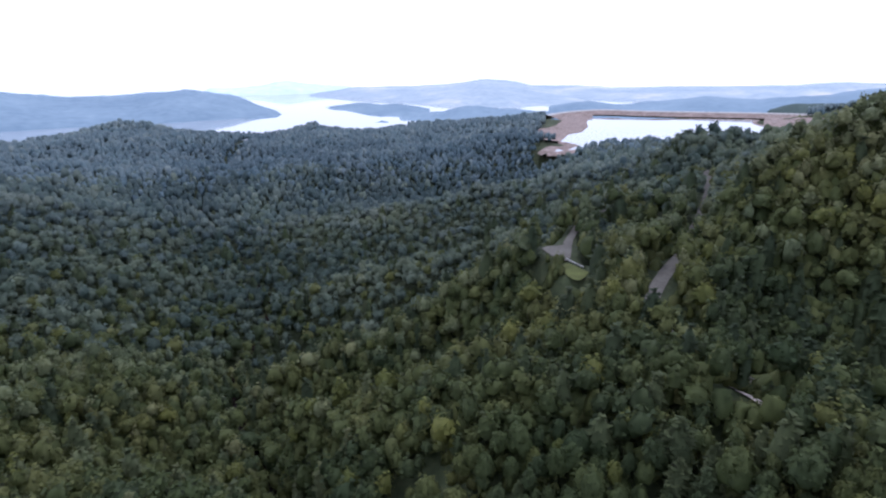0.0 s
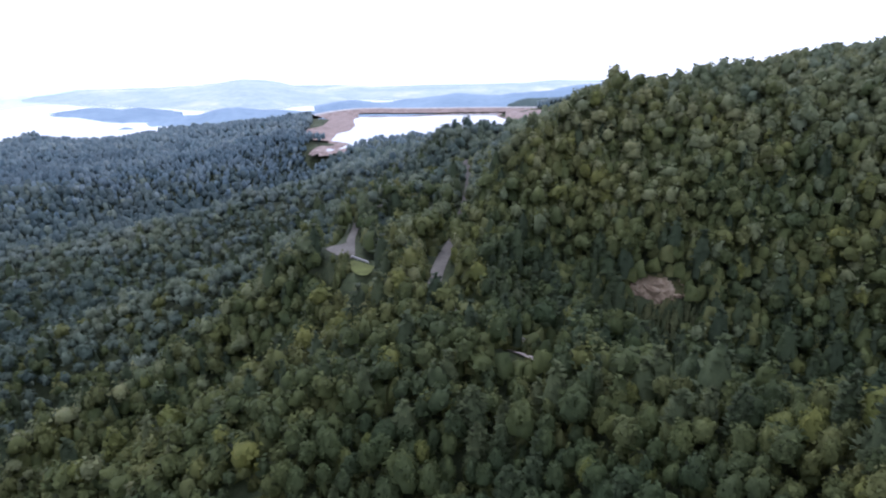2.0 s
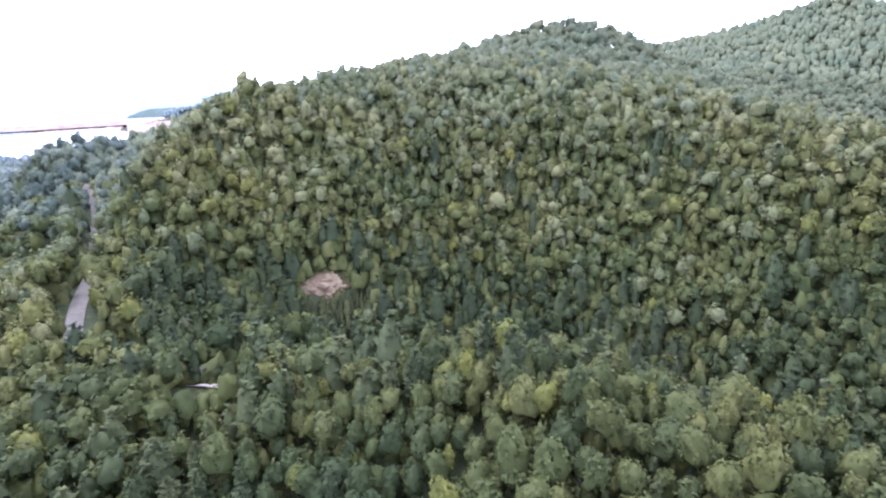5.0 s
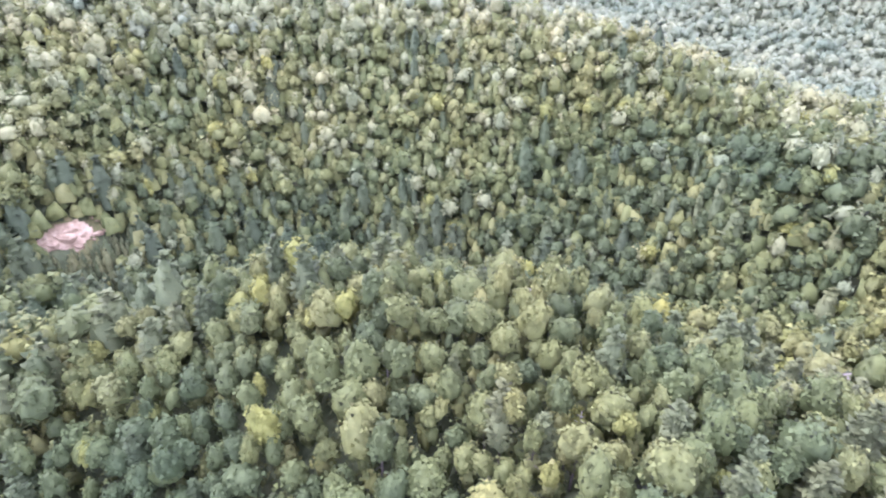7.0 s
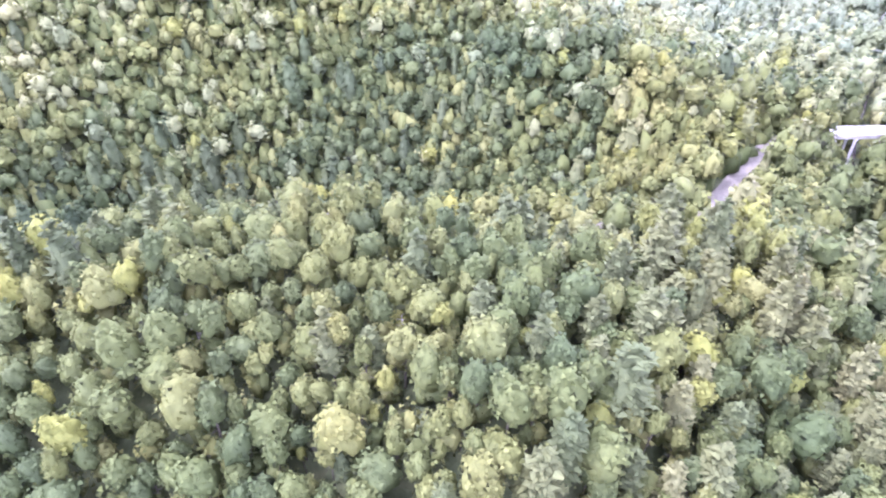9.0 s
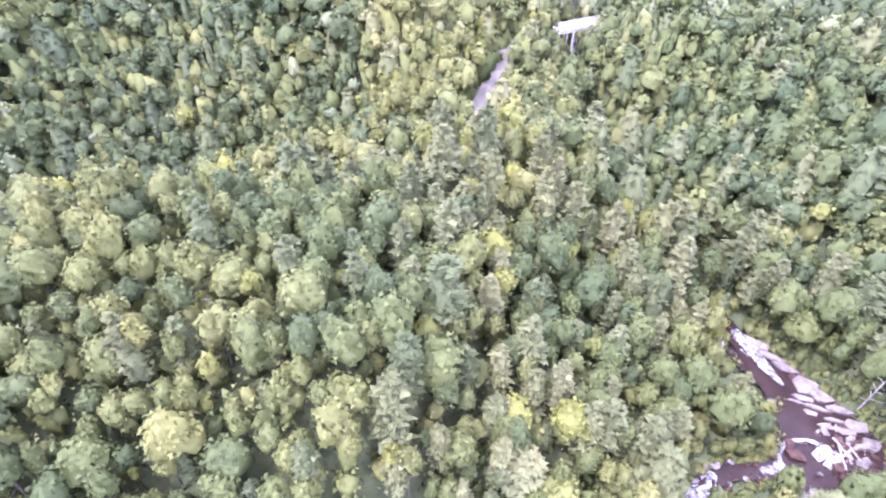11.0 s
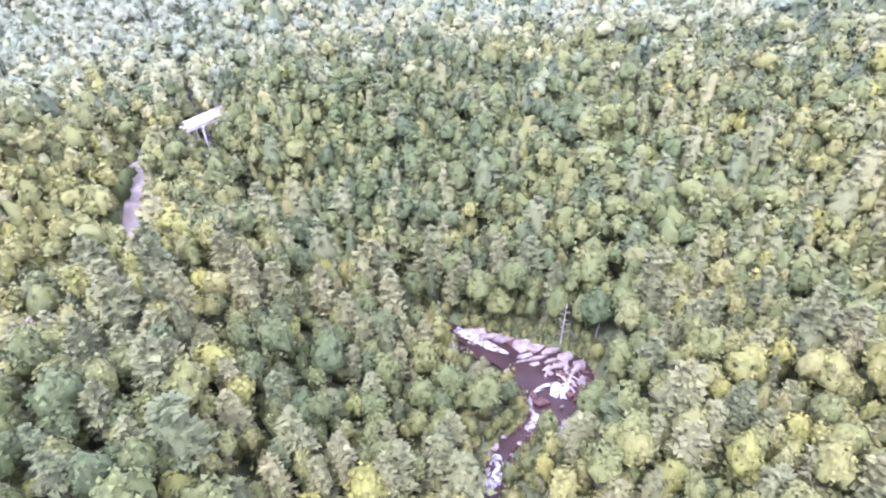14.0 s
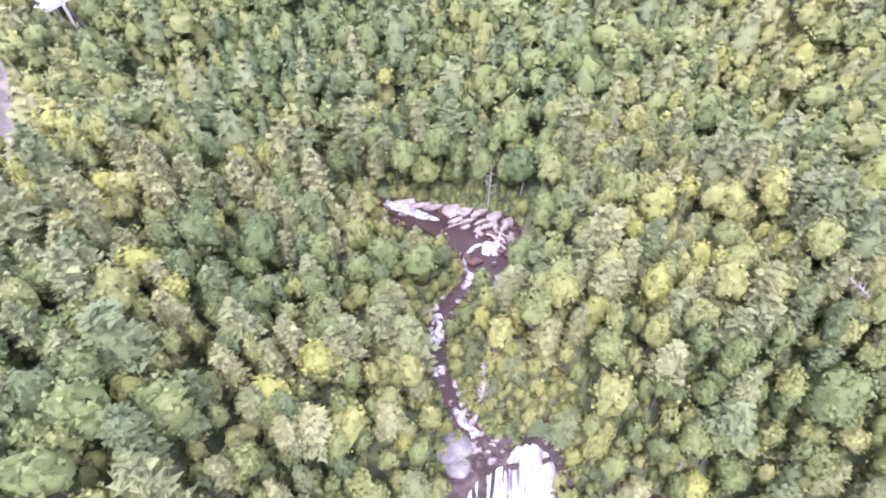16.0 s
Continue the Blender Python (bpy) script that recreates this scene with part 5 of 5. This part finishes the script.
def dome_mesh(name, seed, mat):
    """A water-worn rock dome with shallow dents."""
    bm = bmesh.new()
    bmesh.ops.create_icosphere(bm, subdivisions=4, radius=1.0)
    for v in bm.verts:
        c = v.co.copy()
        v.co *= 1 + 0.22 * noise.noise(c * 1.3 + Vector((seed, 0, 0))) + 0.07 * noise.noise(c * 4 + Vector((0, seed, 0)))
    for f in bm.faces:
        f.smooth = True
    me = bpy.data.meshes.new(name)
    bm.to_mesh(me)
    bm.free()
    me.materials.append(mat)
    return me


BOULDERS = [rock_mesh("boulder", s, (M_ROCK_PALE, M_ROCK, M_ROCK_RED)[s % 3], 1, 0.8, 0.6) for s in range(6)]
SCAR_ROCKS = [slab_mesh("rock_ledge", 40 + s, M_SCAR) for s in range(6)]
LEDGES = [slab_mesh("rock_ledge", 20 + s, M_ROCK_PALE if s % 2 else M_ROCK_RED) for s in range(6)]
WORN = [dome_mesh("rock_dome", 60 + s, M_ROCK_GREY) for s in range(2)]


def stone(me, x, y, z, sx, sy, sz, turn, label, tilt=0.0, group="rocks round the pool"):
    o = new(me.name.split(".")[0], me)
    o.location, o.scale, o.rotation_euler = (x, y, z), (sx, sy, sz), (tilt, tilt * 0.5, turn)
    return tagged(o, label, "rock", group)


def ledges():
    P = H0 - 119.4
    # pale bedrock planks on the pool's upstream side, dipping the same way
    upper = ((9.5, -130.6, 6.0, 1.5, 1.2, 0.25, 1), (4.5, -129.6, 4.2, 1.3, 1.4, 0.22, 3), (-0.5, -128.8, 3.0, 1.2, 1.3, 0.2, 5), (-6.5, -126.8, 3.4, 2.4, 1.5, 0.25, 1), (-10.5, -126.4, 2.6, 1.6, 1.6, 0.3, 5), (-14.5, -125.6, 3.2, 1.3, 1.5, 0.4, 3), (-19.5, -123.8, 2.8, 1.5, 1.7, 0.5, 1), (-23.6, -121.2, 2.4, 1.6, 1.8, 0.8, 5))
    lower = ((-7.4, -122.6, 2.9, 0.7, 0.7, 0.45, 1), (-11.0, -122.2, 3.0, 0.65, 0.8, 0.42, 5), (-14.8, -121.6, 2.6, 0.7, 0.9, 0.5, 3), (-18.2, -120.6, 2.6, 0.8, 1.0, 0.55, 1), (-21.6, -118.4, 2.3, 0.9, 1.2, 0.9, 3), (-6.0, -120.2, 1.9, 0.55, 0.5, 0.4, 3), (-10.2, -119.6, 1.8, 0.6, 0.5, 0.35, 1), (-14.6, -118.6, 2.2, 0.6, 0.7, 0.5, 5), (-23.6, -115.0, 2.0, 1.0, 1.2, 1.1, 1))
    for x, y, sx, sy, sz, turn, k in upper + lower:
        stone(LEDGES[k], x, y, P + 0.1, sx * 1.2, sy * 1.25, sz, turn, "pale flat rock plank at the edge of the pool")
    # red-brown wet rock between them
    for x, y, sx, sy, sz, turn, k in ((-3.2, -127.0, 1.7, 2.6, 1.2, 0.1, 0), (-9.0, -124.4, 3.4, 1.0, 0.7, 0.4, 2), (-13.6, -123.4, 3.8, 1.2, 0.8, 0.45, 4), (-17.6, -122.2, 3.4, 1.4, 0.9, 0.5, 0), (-21.8, -120.4, 2.6, 1.6, 1.2, 0.7, 2), (-12.4, -120.6, 3.4, 0.9, 0.4, 0.45, 4), (-16.8, -118.2, 3.0, 1.3, 0.6, 0.5, 2), (-20.6, -116.2, 2.8, 1.8, 1.0, 0.7, 4), (-24.0, -112.6, 2.2, 1.8, 1.4, 0.9, 0), (-22.4, -108.6, 1.8, 1.4, 1.0, 0.9, 4), (-12.2, -105.8, 2.3, 1.7, 0.9, 0.4, 4), (-9.9, -107.6, 1.3, 2.0, 0.9, 0.2, 2)):
        stone(LEDGES[k], x, y, P - 0.45, sx, sy, sz, turn, "wet red-brown rock step in the pool")
    r = random.Random(8)
    for i in range(80):
        x, y = -19.0 + r.gauss(0, 3.4), -114.0 + r.gauss(0, 3.6)
        if float(past_rim(np.array([x]), np.array([y]), POOL_RIM)[0]) > 0.6 or (x > -17.5 and y > -113.5):
            continue
        s = r.uniform(0.4, 1.2)
        stone((BOULDERS + LEDGES)[r.randrange(12)], x, y, P - 0.25, s * 1.5, s * 0.8, s * 1.1, r.uniform(0, 6.28), "tumbled brown and grey boulder in the pool", r.uniform(-0.3, 0.3))
    for i in range(40):
        k = r.randrange(len(POOL_RIM))
        (x, y), (x2, y2) = POOL_RIM[k], POOL_RIM[(k + 1) % len(POOL_RIM)]
        g = r.random()
        s = r.uniform(0.5, 1.2)
        stone(BOULDERS[r.randrange(6)], x + (x2 - x) * g + r.gauss(0, 0.8), y + (y2 - y) * g + r.gauss(0, 0.6), P - 1.2 * (y > -110), s * 1.3, s, s, r.uniform(0, 6.28), "grey boulder on the bank of the pool", r.uniform(-0.2, 0.2))


ledges()
cr = CREEK_F[CREEK_F[:, 1] > -99]
cr = cr[(np.abs(cr[:, 0]) < 20) & (cr[:, 1] < -54)]
v, f = ribbon(CREEK_F, np.where(np.hypot(CREEK_F[:, 0], CREEK_F[:, 1]) > 214, 0.5, np.where(CREEK_F[:, 1] > -99, 2.0, 2.7)), 0.0, 3, 0.15)
creek = new("creek", mesh_from("creek", v, f, M_CREEK, True))
tagged(creek, "shallow brown mountain creek running over rock", "creek", kind="structure")
v, f = ribbon(LOW_F, 4.5, 0.3, 2)
low = new("river", mesh_from("river", v, f, M_CREEK, True))
tagged(low, "dark river at the bottom of the gorge", "river", kind="structure")


def sheet(rim, z, size=0.8):
    """A fine grid clipped to an outline."""
    xs, ys = [p[0] for p in rim], [p[1] for p in rim]
    nx, ny = int((max(xs) - min(xs)) / size) + 2, int((max(ys) - min(ys)) / size) + 2
    px, py = np.meshgrid(min(xs) + np.arange(nx) * size, min(ys) + np.arange(ny) * size, indexing="ij")
    px, py = px.ravel(), py.ravel()
    inside = past_rim(px, py, rim) < 0.9
    i = np.arange(nx * ny).reshape(nx, ny)
    qd = np.stack([i[:-1, :-1], i[1:, :-1], i[1:, 1:], i[:-1, 1:]], axis=-1).reshape(-1, 4)
    return px, py, z(px, py), qd[inside[qd].all(1)]


# the upper pool is a step above the basin under the cascade
STEP = lambda x, y: smooth(-113.2, -107.5, y + 0.12 * (x + 14))
px, py, pz, pq = sheet(POOL_RIM, lambda x, y: H0 - 119.4 - 1.5 * STEP(x, y))
pool = new("pool", big_mesh("pool", np.stack([px, py, pz], axis=1), pq, M_CREEK, True))
tagged(pool, "brown rock pool above the waterfall", "pool", kind="structure")


def foam(name, pts, halves, label, lift=0.12, seed=0, mat=None, torn=0.34):
    """A streak of white water: a ragged, humped strip along a path."""
    np.random.seed(seed)
    line = fine([Vector(p) for p in pts], 0.45)
    half = np.interp(np.linspace(0, 1, len(line)), np.linspace(0, 1, len(halves)), halves)
    v, f = ribbon(line, half, lift, 12, 0.16)
    n = len(line)
    k = np.repeat(np.abs(np.linspace(-1, 1, 13)), n)
    v[:, 2] += 0.28 * (1 - k ** 2) + np.random.normal(0, 0.10, len(v)) - 0.35 * (k > 0.95)
    # torn into strands: gaps open along the flow, most of all near the sides
    gap = rough_noise(k * 9 + seed * 7 + v[:, 0] * 0.5, v[:, 1] * 0.45 + seed, 1.0) + 0.5
    f = [q for q in f if gap[list(q)].mean() > torn * (0.45 + 0.9 * k[list(q)].mean())]
    o = new(name, mesh_from(name, v, f, mat or M_FOAM, True))
    return tagged(o, label, "white water", kind="structure")


Z = H0
foam("rapids", [(15, -130.4, Z - 118.4), (8, -126.5, Z - 118.9), (1, -123.8, Z - 119.25), (-2, -122.6, Z - 119.4)], (1.2, 2.6, 2.0, 0.4), "white rapids sliding into the upper pool", seed=1)
foam("cascade", [(-19.2, -112.4, Z - 119.2), (-18.6, -110.8, Z - 119.8), (-18.2, -108.4, Z - 120.7)], (0.8, 1.3, 0.9), "white cascade spilling over a rock step", 0.15, 2, M_CASCADE, 0.3)
foam("cascade", [(-16.6, -112.6, Z - 119.25), (-16.0, -110.6, Z - 119.9), (-15.4, -108.8, Z - 120.8)], (1.2, 1.7, 1.1), "broad white cascade over a rock step", 0.15, 12, M_CASCADE, 0.25)
foam("cascade", [(-15.2, -112.0, Z - 119.3), (-12.4, -111.2, Z - 119.6), (-10.2, -109.4, Z - 120.1), (-9.2, -107.4, Z - 120.4)], (0.9, 0.8, 0.6, 0.5), "thin white arm of the cascade", 0.15, 13, M_CASCADE, 0.3)
foam("cascade", [(-9.2, -107.6, Z - 120.3), (-9.0, -103.8, Z - 120.7), (-10.4, -100.2, Z - 120.9)], (0.5, 0.6, 1.1), "thin white chute beside the rock island", 0.15, 3)
foam("rapids", [(-11.5, -101.5, Z - 120.8), (-8.2, -96.5, Z - 121.3)], (2.0, 0.9), "broken white water at the foot of the pool", 0.12, 4)
foam("rapids", [(-0.6, -88.5, Z - 122.1), (-1.2, -84.5, Z - 122.4), (0.3, -80.5, Z - 123.0), (0.2, -77.6, Z - 123.2)], (1.2, 2.4, 1.8, 0.5), "white rapids in the narrow creek", 0.14, 5)
foam("rapids", [(-0.5, -73.2, Z - 123.8), (-1.2, -70.8, Z - 124.1)], (2.4, 1.4), "white ledge of water in the creek", 0.14, 6)
foam("rapids", [(-4.2, -62.2, Z - 124.7), (-6.8, -58.0, Z - 125.2), (-9.5, -55.2, Z - 125.6)], (0.7, 1.3, 2.0), "white water running to the lip of the falls", 0.14, 7)
foam("rapids", [at(147.7, 262, 104.6), at(147.8, 240, 107.9), at(148.1, 228, 108.8)], (0.5, 0.6, 0.7), "white water below the bridge", 0.35, 8, M_CASCADE, 0.08)
foam("rapids", [at(151.2, 209, 110.9), at(152.2, 203, 111.6), at(153.0, 193, 113.0)], (1.4, 2.6, 1.6), "white water over a bare rock shelf", 0.35, 9)

# ---- the falls ----
def fall_height(x, y):
    """The rock face: a rounded lip, then steep steps."""
    t = np.clip((y + 52.0) / 30.0, 0, 1)
    z = H0 - 126.2 - 58 * (t ** 1.15) - 0.8 * np.sin(t * 40 + x * 0.3) * (t > 0.05)
    side = smooth(10.5, 17, np.abs(x + 16.7))
    return z + side * (1.0 + 3.0 * t) + rough_noise(x, y, 3.0) * 1.6 + rough_noise(x + 50, y, 1.2) * 0.6


CLIFF = [(-30.5, -54), (-3, -55), (0, -40), (2, -18), (-33, -18), (-32, -40)]
px, py, pz, pq = sheet(CLIFF, fall_height, 0.9)
cliff = new("cliff", big_mesh("cliff", np.stack([px, py, pz], axis=1), pq, M_ROCK, False))
tagged(cliff, "dark wet rock face under the waterfall", "cliff", kind="structure")


LIP_X = (-29.5, -28.0, -25.5, -22.5, -18.5, -16.0, -13.5, -10.5, -7.5, -5.0)
LIP_Y = (-44.0, -48.0, -51.2, -52.4, -52.2, -50.0, -48.6, -47.6, -46.0, -42.5)


def curtain(x0, x1, torn, lift, label, seed):
    """A sheet of falling water from the curved lip over the face, torn into strands. torn: the share of gaps."""
    nu, nv = int((x1 - x0) / 0.22), 110
    u, w = np.meshgrid(np.linspace(0, 1, nu), np.linspace(0, 1, nv), indexing="ij")
    x = x0 + (x1 - x0) * u
    lip = np.interp(x, LIP_X, LIP_Y) + rough_noise((x * 1.4 + seed * 5).ravel(), x.ravel() * 0, 1.0).reshape(u.shape) * 0.7
    y = lip + (-18.0 - lip) * w
    mid = -17.5
    x = mid + (x - mid) * (1 + 0.16 * np.sqrt(w)) + rough_noise((y * 1.2 + seed * 9).ravel(), (u * 9).ravel(), 3.0).reshape(u.shape) * 0.7
    t = np.clip((y + 52.0) / 30.0, 0, 1)
    z = H0 - 126.0 - 58 * (t ** 1.15) + lift - 3.5 * np.clip(u - 0.9, 0, 1) * 4 - 3.5 * np.clip(0.12 - u, 0, 1) * 6 + 1.2 * np.sin(np.pi * np.clip(u * 1.2, 0, 1))
    z = z + rough_noise((x * 3 + seed).ravel(), (y * 0.6).ravel(), 2.4).reshape(u.shape) * 1.1 + rough_noise((x * 7).ravel(), (y * 0.3).ravel(), 1.5).reshape(u.shape) * 0.5
    i = np.arange(nu * nv).reshape(nu, nv)
    qd = np.stack([i[:-1, :-1], i[1:, :-1], i[1:, 1:], i[:-1, 1:]], axis=-1).reshape(-1, 4)
    gap = (rough_noise((u * nu * 0.16 + seed * 3).ravel(), (w * 1.4 + seed).ravel(), 1.0) * 0.5 + rough_noise((u * nu * 0.5).ravel(), (w * 3).ravel(), 1.0) * 0.35 + rough_noise((u * nu * 1.1).ravel(), (w * 6).ravel(), 1.0) * 0.25) + 0.5
    qd = qd[gap[qd].mean(1) > torn]
    o = new("waterfall", big_mesh("waterfall", np.stack([x.ravel(), y.ravel(), z.ravel()], axis=1), qd, M_FALL, True))
    return tagged(o, label, "waterfall", kind="structure")


curtain(-28.6, -16.2, 0.12, 0.9, "broad white curtain of the waterfall", 1)
curtain(-17.2, -5.6, 0.42, 0.5, "torn white strands of the waterfall over dark rock", 2)
for x, y, z, sx, sy, sz, turn, k in ((-4.0, -53.0, 126.0, 4.6, 3.6, 1.9, 0.4, 0), (-4.6, -49.6, 127.6, 3.0, 3.4, 1.7, 0.8, 1)):
    stone(WORN[k], x, y, H0 - z, sx, sy, sz, turn, "large smooth grey rock dome beside the lip of the falls", group="rocks at the falls")
r = random.Random(21)
for h, d, drop, sx, sy, k in ((151.9, 203, 111.2, 3.4, 1.6, 1), (152.6, 196, 112.0, 2.6, 2.0, 3), (153.6, 189, 113.0, 3.6, 1.8, 0), (152.2, 190, 112.4, 2.2, 1.2, 5), (151.0, 209, 110.6, 2.4, 1.2, 2), (154.0, 183, 113.8, 2.4, 1.6, 3)):
    p = at(h, d, drop)
    stone(LEDGES[k], p.x, p.y, p.z, sx, sy, 1.0, radians(90 - h) + 0.4 * k, "pale rock shelf beside the upper creek", group="rocks along the upper creek")
for i in range(34):
    x, y = -12.5 + r.gauss(0, 4.2), -52.0 + r.gauss(0, 2.0)
    s = r.uniform(0.5, 1.3)
    stone(BOULDERS[r.choice((1, 3, 4, 4))], x, y, H0 - 126.0, s * 1.3, s, s, r.uniform(0, 6.28), "dark wet boulder on the lip of the falls", r.uniform(-0.3, 0.3), "rocks at the falls")
for i in range(150):
    p = cr[r.randrange(len(cr))]
    s = r.uniform(0.35, 1.05)
    side = r.choice((-1, 1)) * (r.uniform(0.2, 3.8) if s < 0.7 else r.uniform(2.0, 3.8))
    stone(BOULDERS[r.randrange(6)], p[0] + side, p[1] + r.uniform(-0.8, 0.8), p[2] + 0.05, s * 1.3, s, s * 0.9, r.uniform(0, 6.28), "brown-grey boulder at the creek's edge", r.uniform(-0.3, 0.3), "boulders along the creek")
for x, y, z, sx, sy, sz, turn, k in ((-28.2, -59.2, 121.5, 4.4, 1.6, 2.2, 0.7, 0), (-31, -56.5, 122.5, 2.4, 1.4, 2.4, 0.6, 2), (-44.5, -44.5, 128, 4.0, 3.0, 4.0, 0.5, 4), (-49.0, -40.5, 131, 3.6, 2.6, 4.0, 0.8, 0), (-43, -48.5, 125.0, 2.6, 1.8, 1.2, 0.2, 5), (-6.0, -60.6, 124.6, 1.9, 1.2, 0.8, 0.9, 3), (-8.8, -59.0, 124.4, 0.9, 2.6, 0.8, -0.6, 3)):
    stone(LEDGES[k], x, y, H0 - z, sx, sy, sz, turn, "bare brown rock outcrop above the gorge", group="rocks at the falls")



def fallen_log(p, q, thick, seed):
    """A bleached trunk lying from p to q, with broken stubs of limbs."""
    r = random.Random(seed)
    p, q = Vector(p), Vector(q)
    long = (q - p).length
    base = new("fallen_log")
    base.matrix_world = Matrix.Translation(p) @ (q - p).to_track_quat("Z", "Y").to_matrix().to_4x4()
    tagged(base, "bleached fallen log lying across the pool's rocks", "log", "fallen logs in the pool")

    def tube(a, b, w0, w1, sides):
        bm = bmesh.new()
        turn = (b - a).to_track_quat("Z", "Y").to_matrix()
        rings = []
        for g in (0, 0.3, 0.65, 1.0):
            w, c = w0 + (w1 - w0) * g, a.lerp(b, g) + Vector((r.uniform(-1, 1), r.uniform(-1, 1), 0)) * w0 * 0.4
            rings.append([bm.verts.new(c + turn @ Vector((w * math.cos(6.283 * k / sides), w * math.sin(6.283 * k / sides), 0))) for k in range(sides)])
        for u, v in zip(rings, rings[1:]):
            for k in range(sides):
                bm.faces.new((u[k], u[(k + 1) % sides], v[(k + 1) % sides], v[k]))
        bm.faces.new(rings[0][::-1]), bm.faces.new(rings[-1])
        return bm
    part("trunk", tube(Vector((0, 0, 0)), Vector((0, 0, long)), thick, thick * 0.55, 8), M_DEAD, base)
    for k in range(3):
        z, a = long * r.uniform(0.4, 0.95), r.uniform(0, 6.28)
        part("limb", tube(Vector((0, 0, z)), Vector((math.cos(a) * 0.9, math.sin(a) * 0.9, z + 0.5)), thick * 0.35, thick * 0.15, 5), M_DEAD, base)


for k, (p, q) in enumerate((((-17.7, -114.9), (-21.3, -109.6)), ((-20.4, -115.6), (-18.8, -109.6)), ((-16.2, -115.4), (-20.4, -113.0)), ((-22.6, -113.6), (-19.2, -116.4)))):
    fallen_log((*p, H0 - 118.5 + 0.15 * k), (*q, H0 - 118.9 + 0.2 * k), 0.30 - 0.03 * k, 30 + k)

# ---- bare scar on the hillside ----
fwd, side = SCAR_FWD, SCAR_SIDE
px, py = np.meshgrid(np.linspace(-19, 19, 40), np.linspace(-14, 15, 32), indexing="ij")
wx, wy = SCAR.x + side.x * px.ravel() + fwd.x * py.ravel(), SCAR.y + side.y * px.ravel() + fwd.y * py.ravel()
wz = ground(wx, wy) + 0.5
i = np.arange(40 * 32).reshape(40, 32)
qd = np.stack([i[:-1, :-1], i[1:, :-1], i[1:, 1:], i[:-1, 1:]], axis=-1).reshape(-1, 4)
keep = (((px.ravel() - 2) / 17) ** 2 + ((py.ravel() + 1.5) / 6.5) ** 2 + rough_noise(wx, wy, 5) * 1.3) < 0.85
scrub = new("scrub", big_mesh("scrub", np.stack([wx, wy, wz + rough_noise(wx, wy, 2.2) * 0.8], axis=1), qd[keep[qd].all(1)], M_SCRUB, True))
tagged(scrub, "dry yellowish scrub grass on the hillside opening", "scrub", kind="structure")

keep = (((px.ravel() + 1.0) / 16.5) ** 2 + ((py.ravel() + 2.0 - 0.12 * px.ravel()) / 5.6) ** 2 + rough_noise(wx, wy, 5.0) * 0.9) < 0.75
bare = new("bare_rock", big_mesh("bare_rock", np.stack([wx, wy, wz + 0.9 + rough_noise(wx, wy, 2.8) * 1.9], axis=1), qd[keep[qd].all(1)], M_SCAR, False))
tagged(bare, "pale pinkish-tan bare rock face on the hillside", "rock face", kind="structure")


def on_scar(u, w, lift=0.0):
    x, y = SCAR.x + side.x * u + fwd.x * w, SCAR.y + side.y * u + fwd.y * w
    return x, y, float(ground([x], [y])[0]) + 0.6 + lift


for u, w, sx, sy, sz, k in ((-5.5, 1.5, 6.0, 3.0, 1.8, 1), (-10, 0.0, 3.6, 2.6, 1.4, 3), (-3.0, 3.0, 3.0, 1.8, 1.6, 5), (-1.5, -1.8, 2.4, 1.8, 1.0, 1), (7.0, 0.5, 2.8, 1.4, 0.9, 3), (9.8, 0.9, 1.3, 0.9, 0.6, 5), (4.5, -0.8, 0.9, 0.7, 0.5, 1), (-12.5, 1.6, 1.2, 1.0, 0.6, 5), (1.2, 0.8, 1.2, 1.0, 0.7, 3)):
    stone(SCAR_ROCKS[k], *on_scar(u + 3, w - 3.5, 0.7), sx, sy, sz, math.atan2(side.y, side.x) + u * 0.05, "pale pinkish-tan rock outcrop bare on the hillside", 0.2, "rocks of the hillside scar")

# ---- bare bank by the road ----
v, f = ribbon(fine([at(30.6, 186.5, 98.6), at(32.5, 181, 99.4), at(34.2, 178.5, 99.8), at(36.2, 177.5, 100.6)], 1.5), 1.9, 0.9, 4, 0.35)
v[:, 2] = ground(v[:, 0], v[:, 1]) + 0.45 + np.random.RandomState(4).normal(0, 0.12, len(v))
verge = new("verge", mesh_from("verge", v, f, M_SAND, True))
tagged(verge, "pale gravel verge beside the road on the spur", "verge", kind="structure")
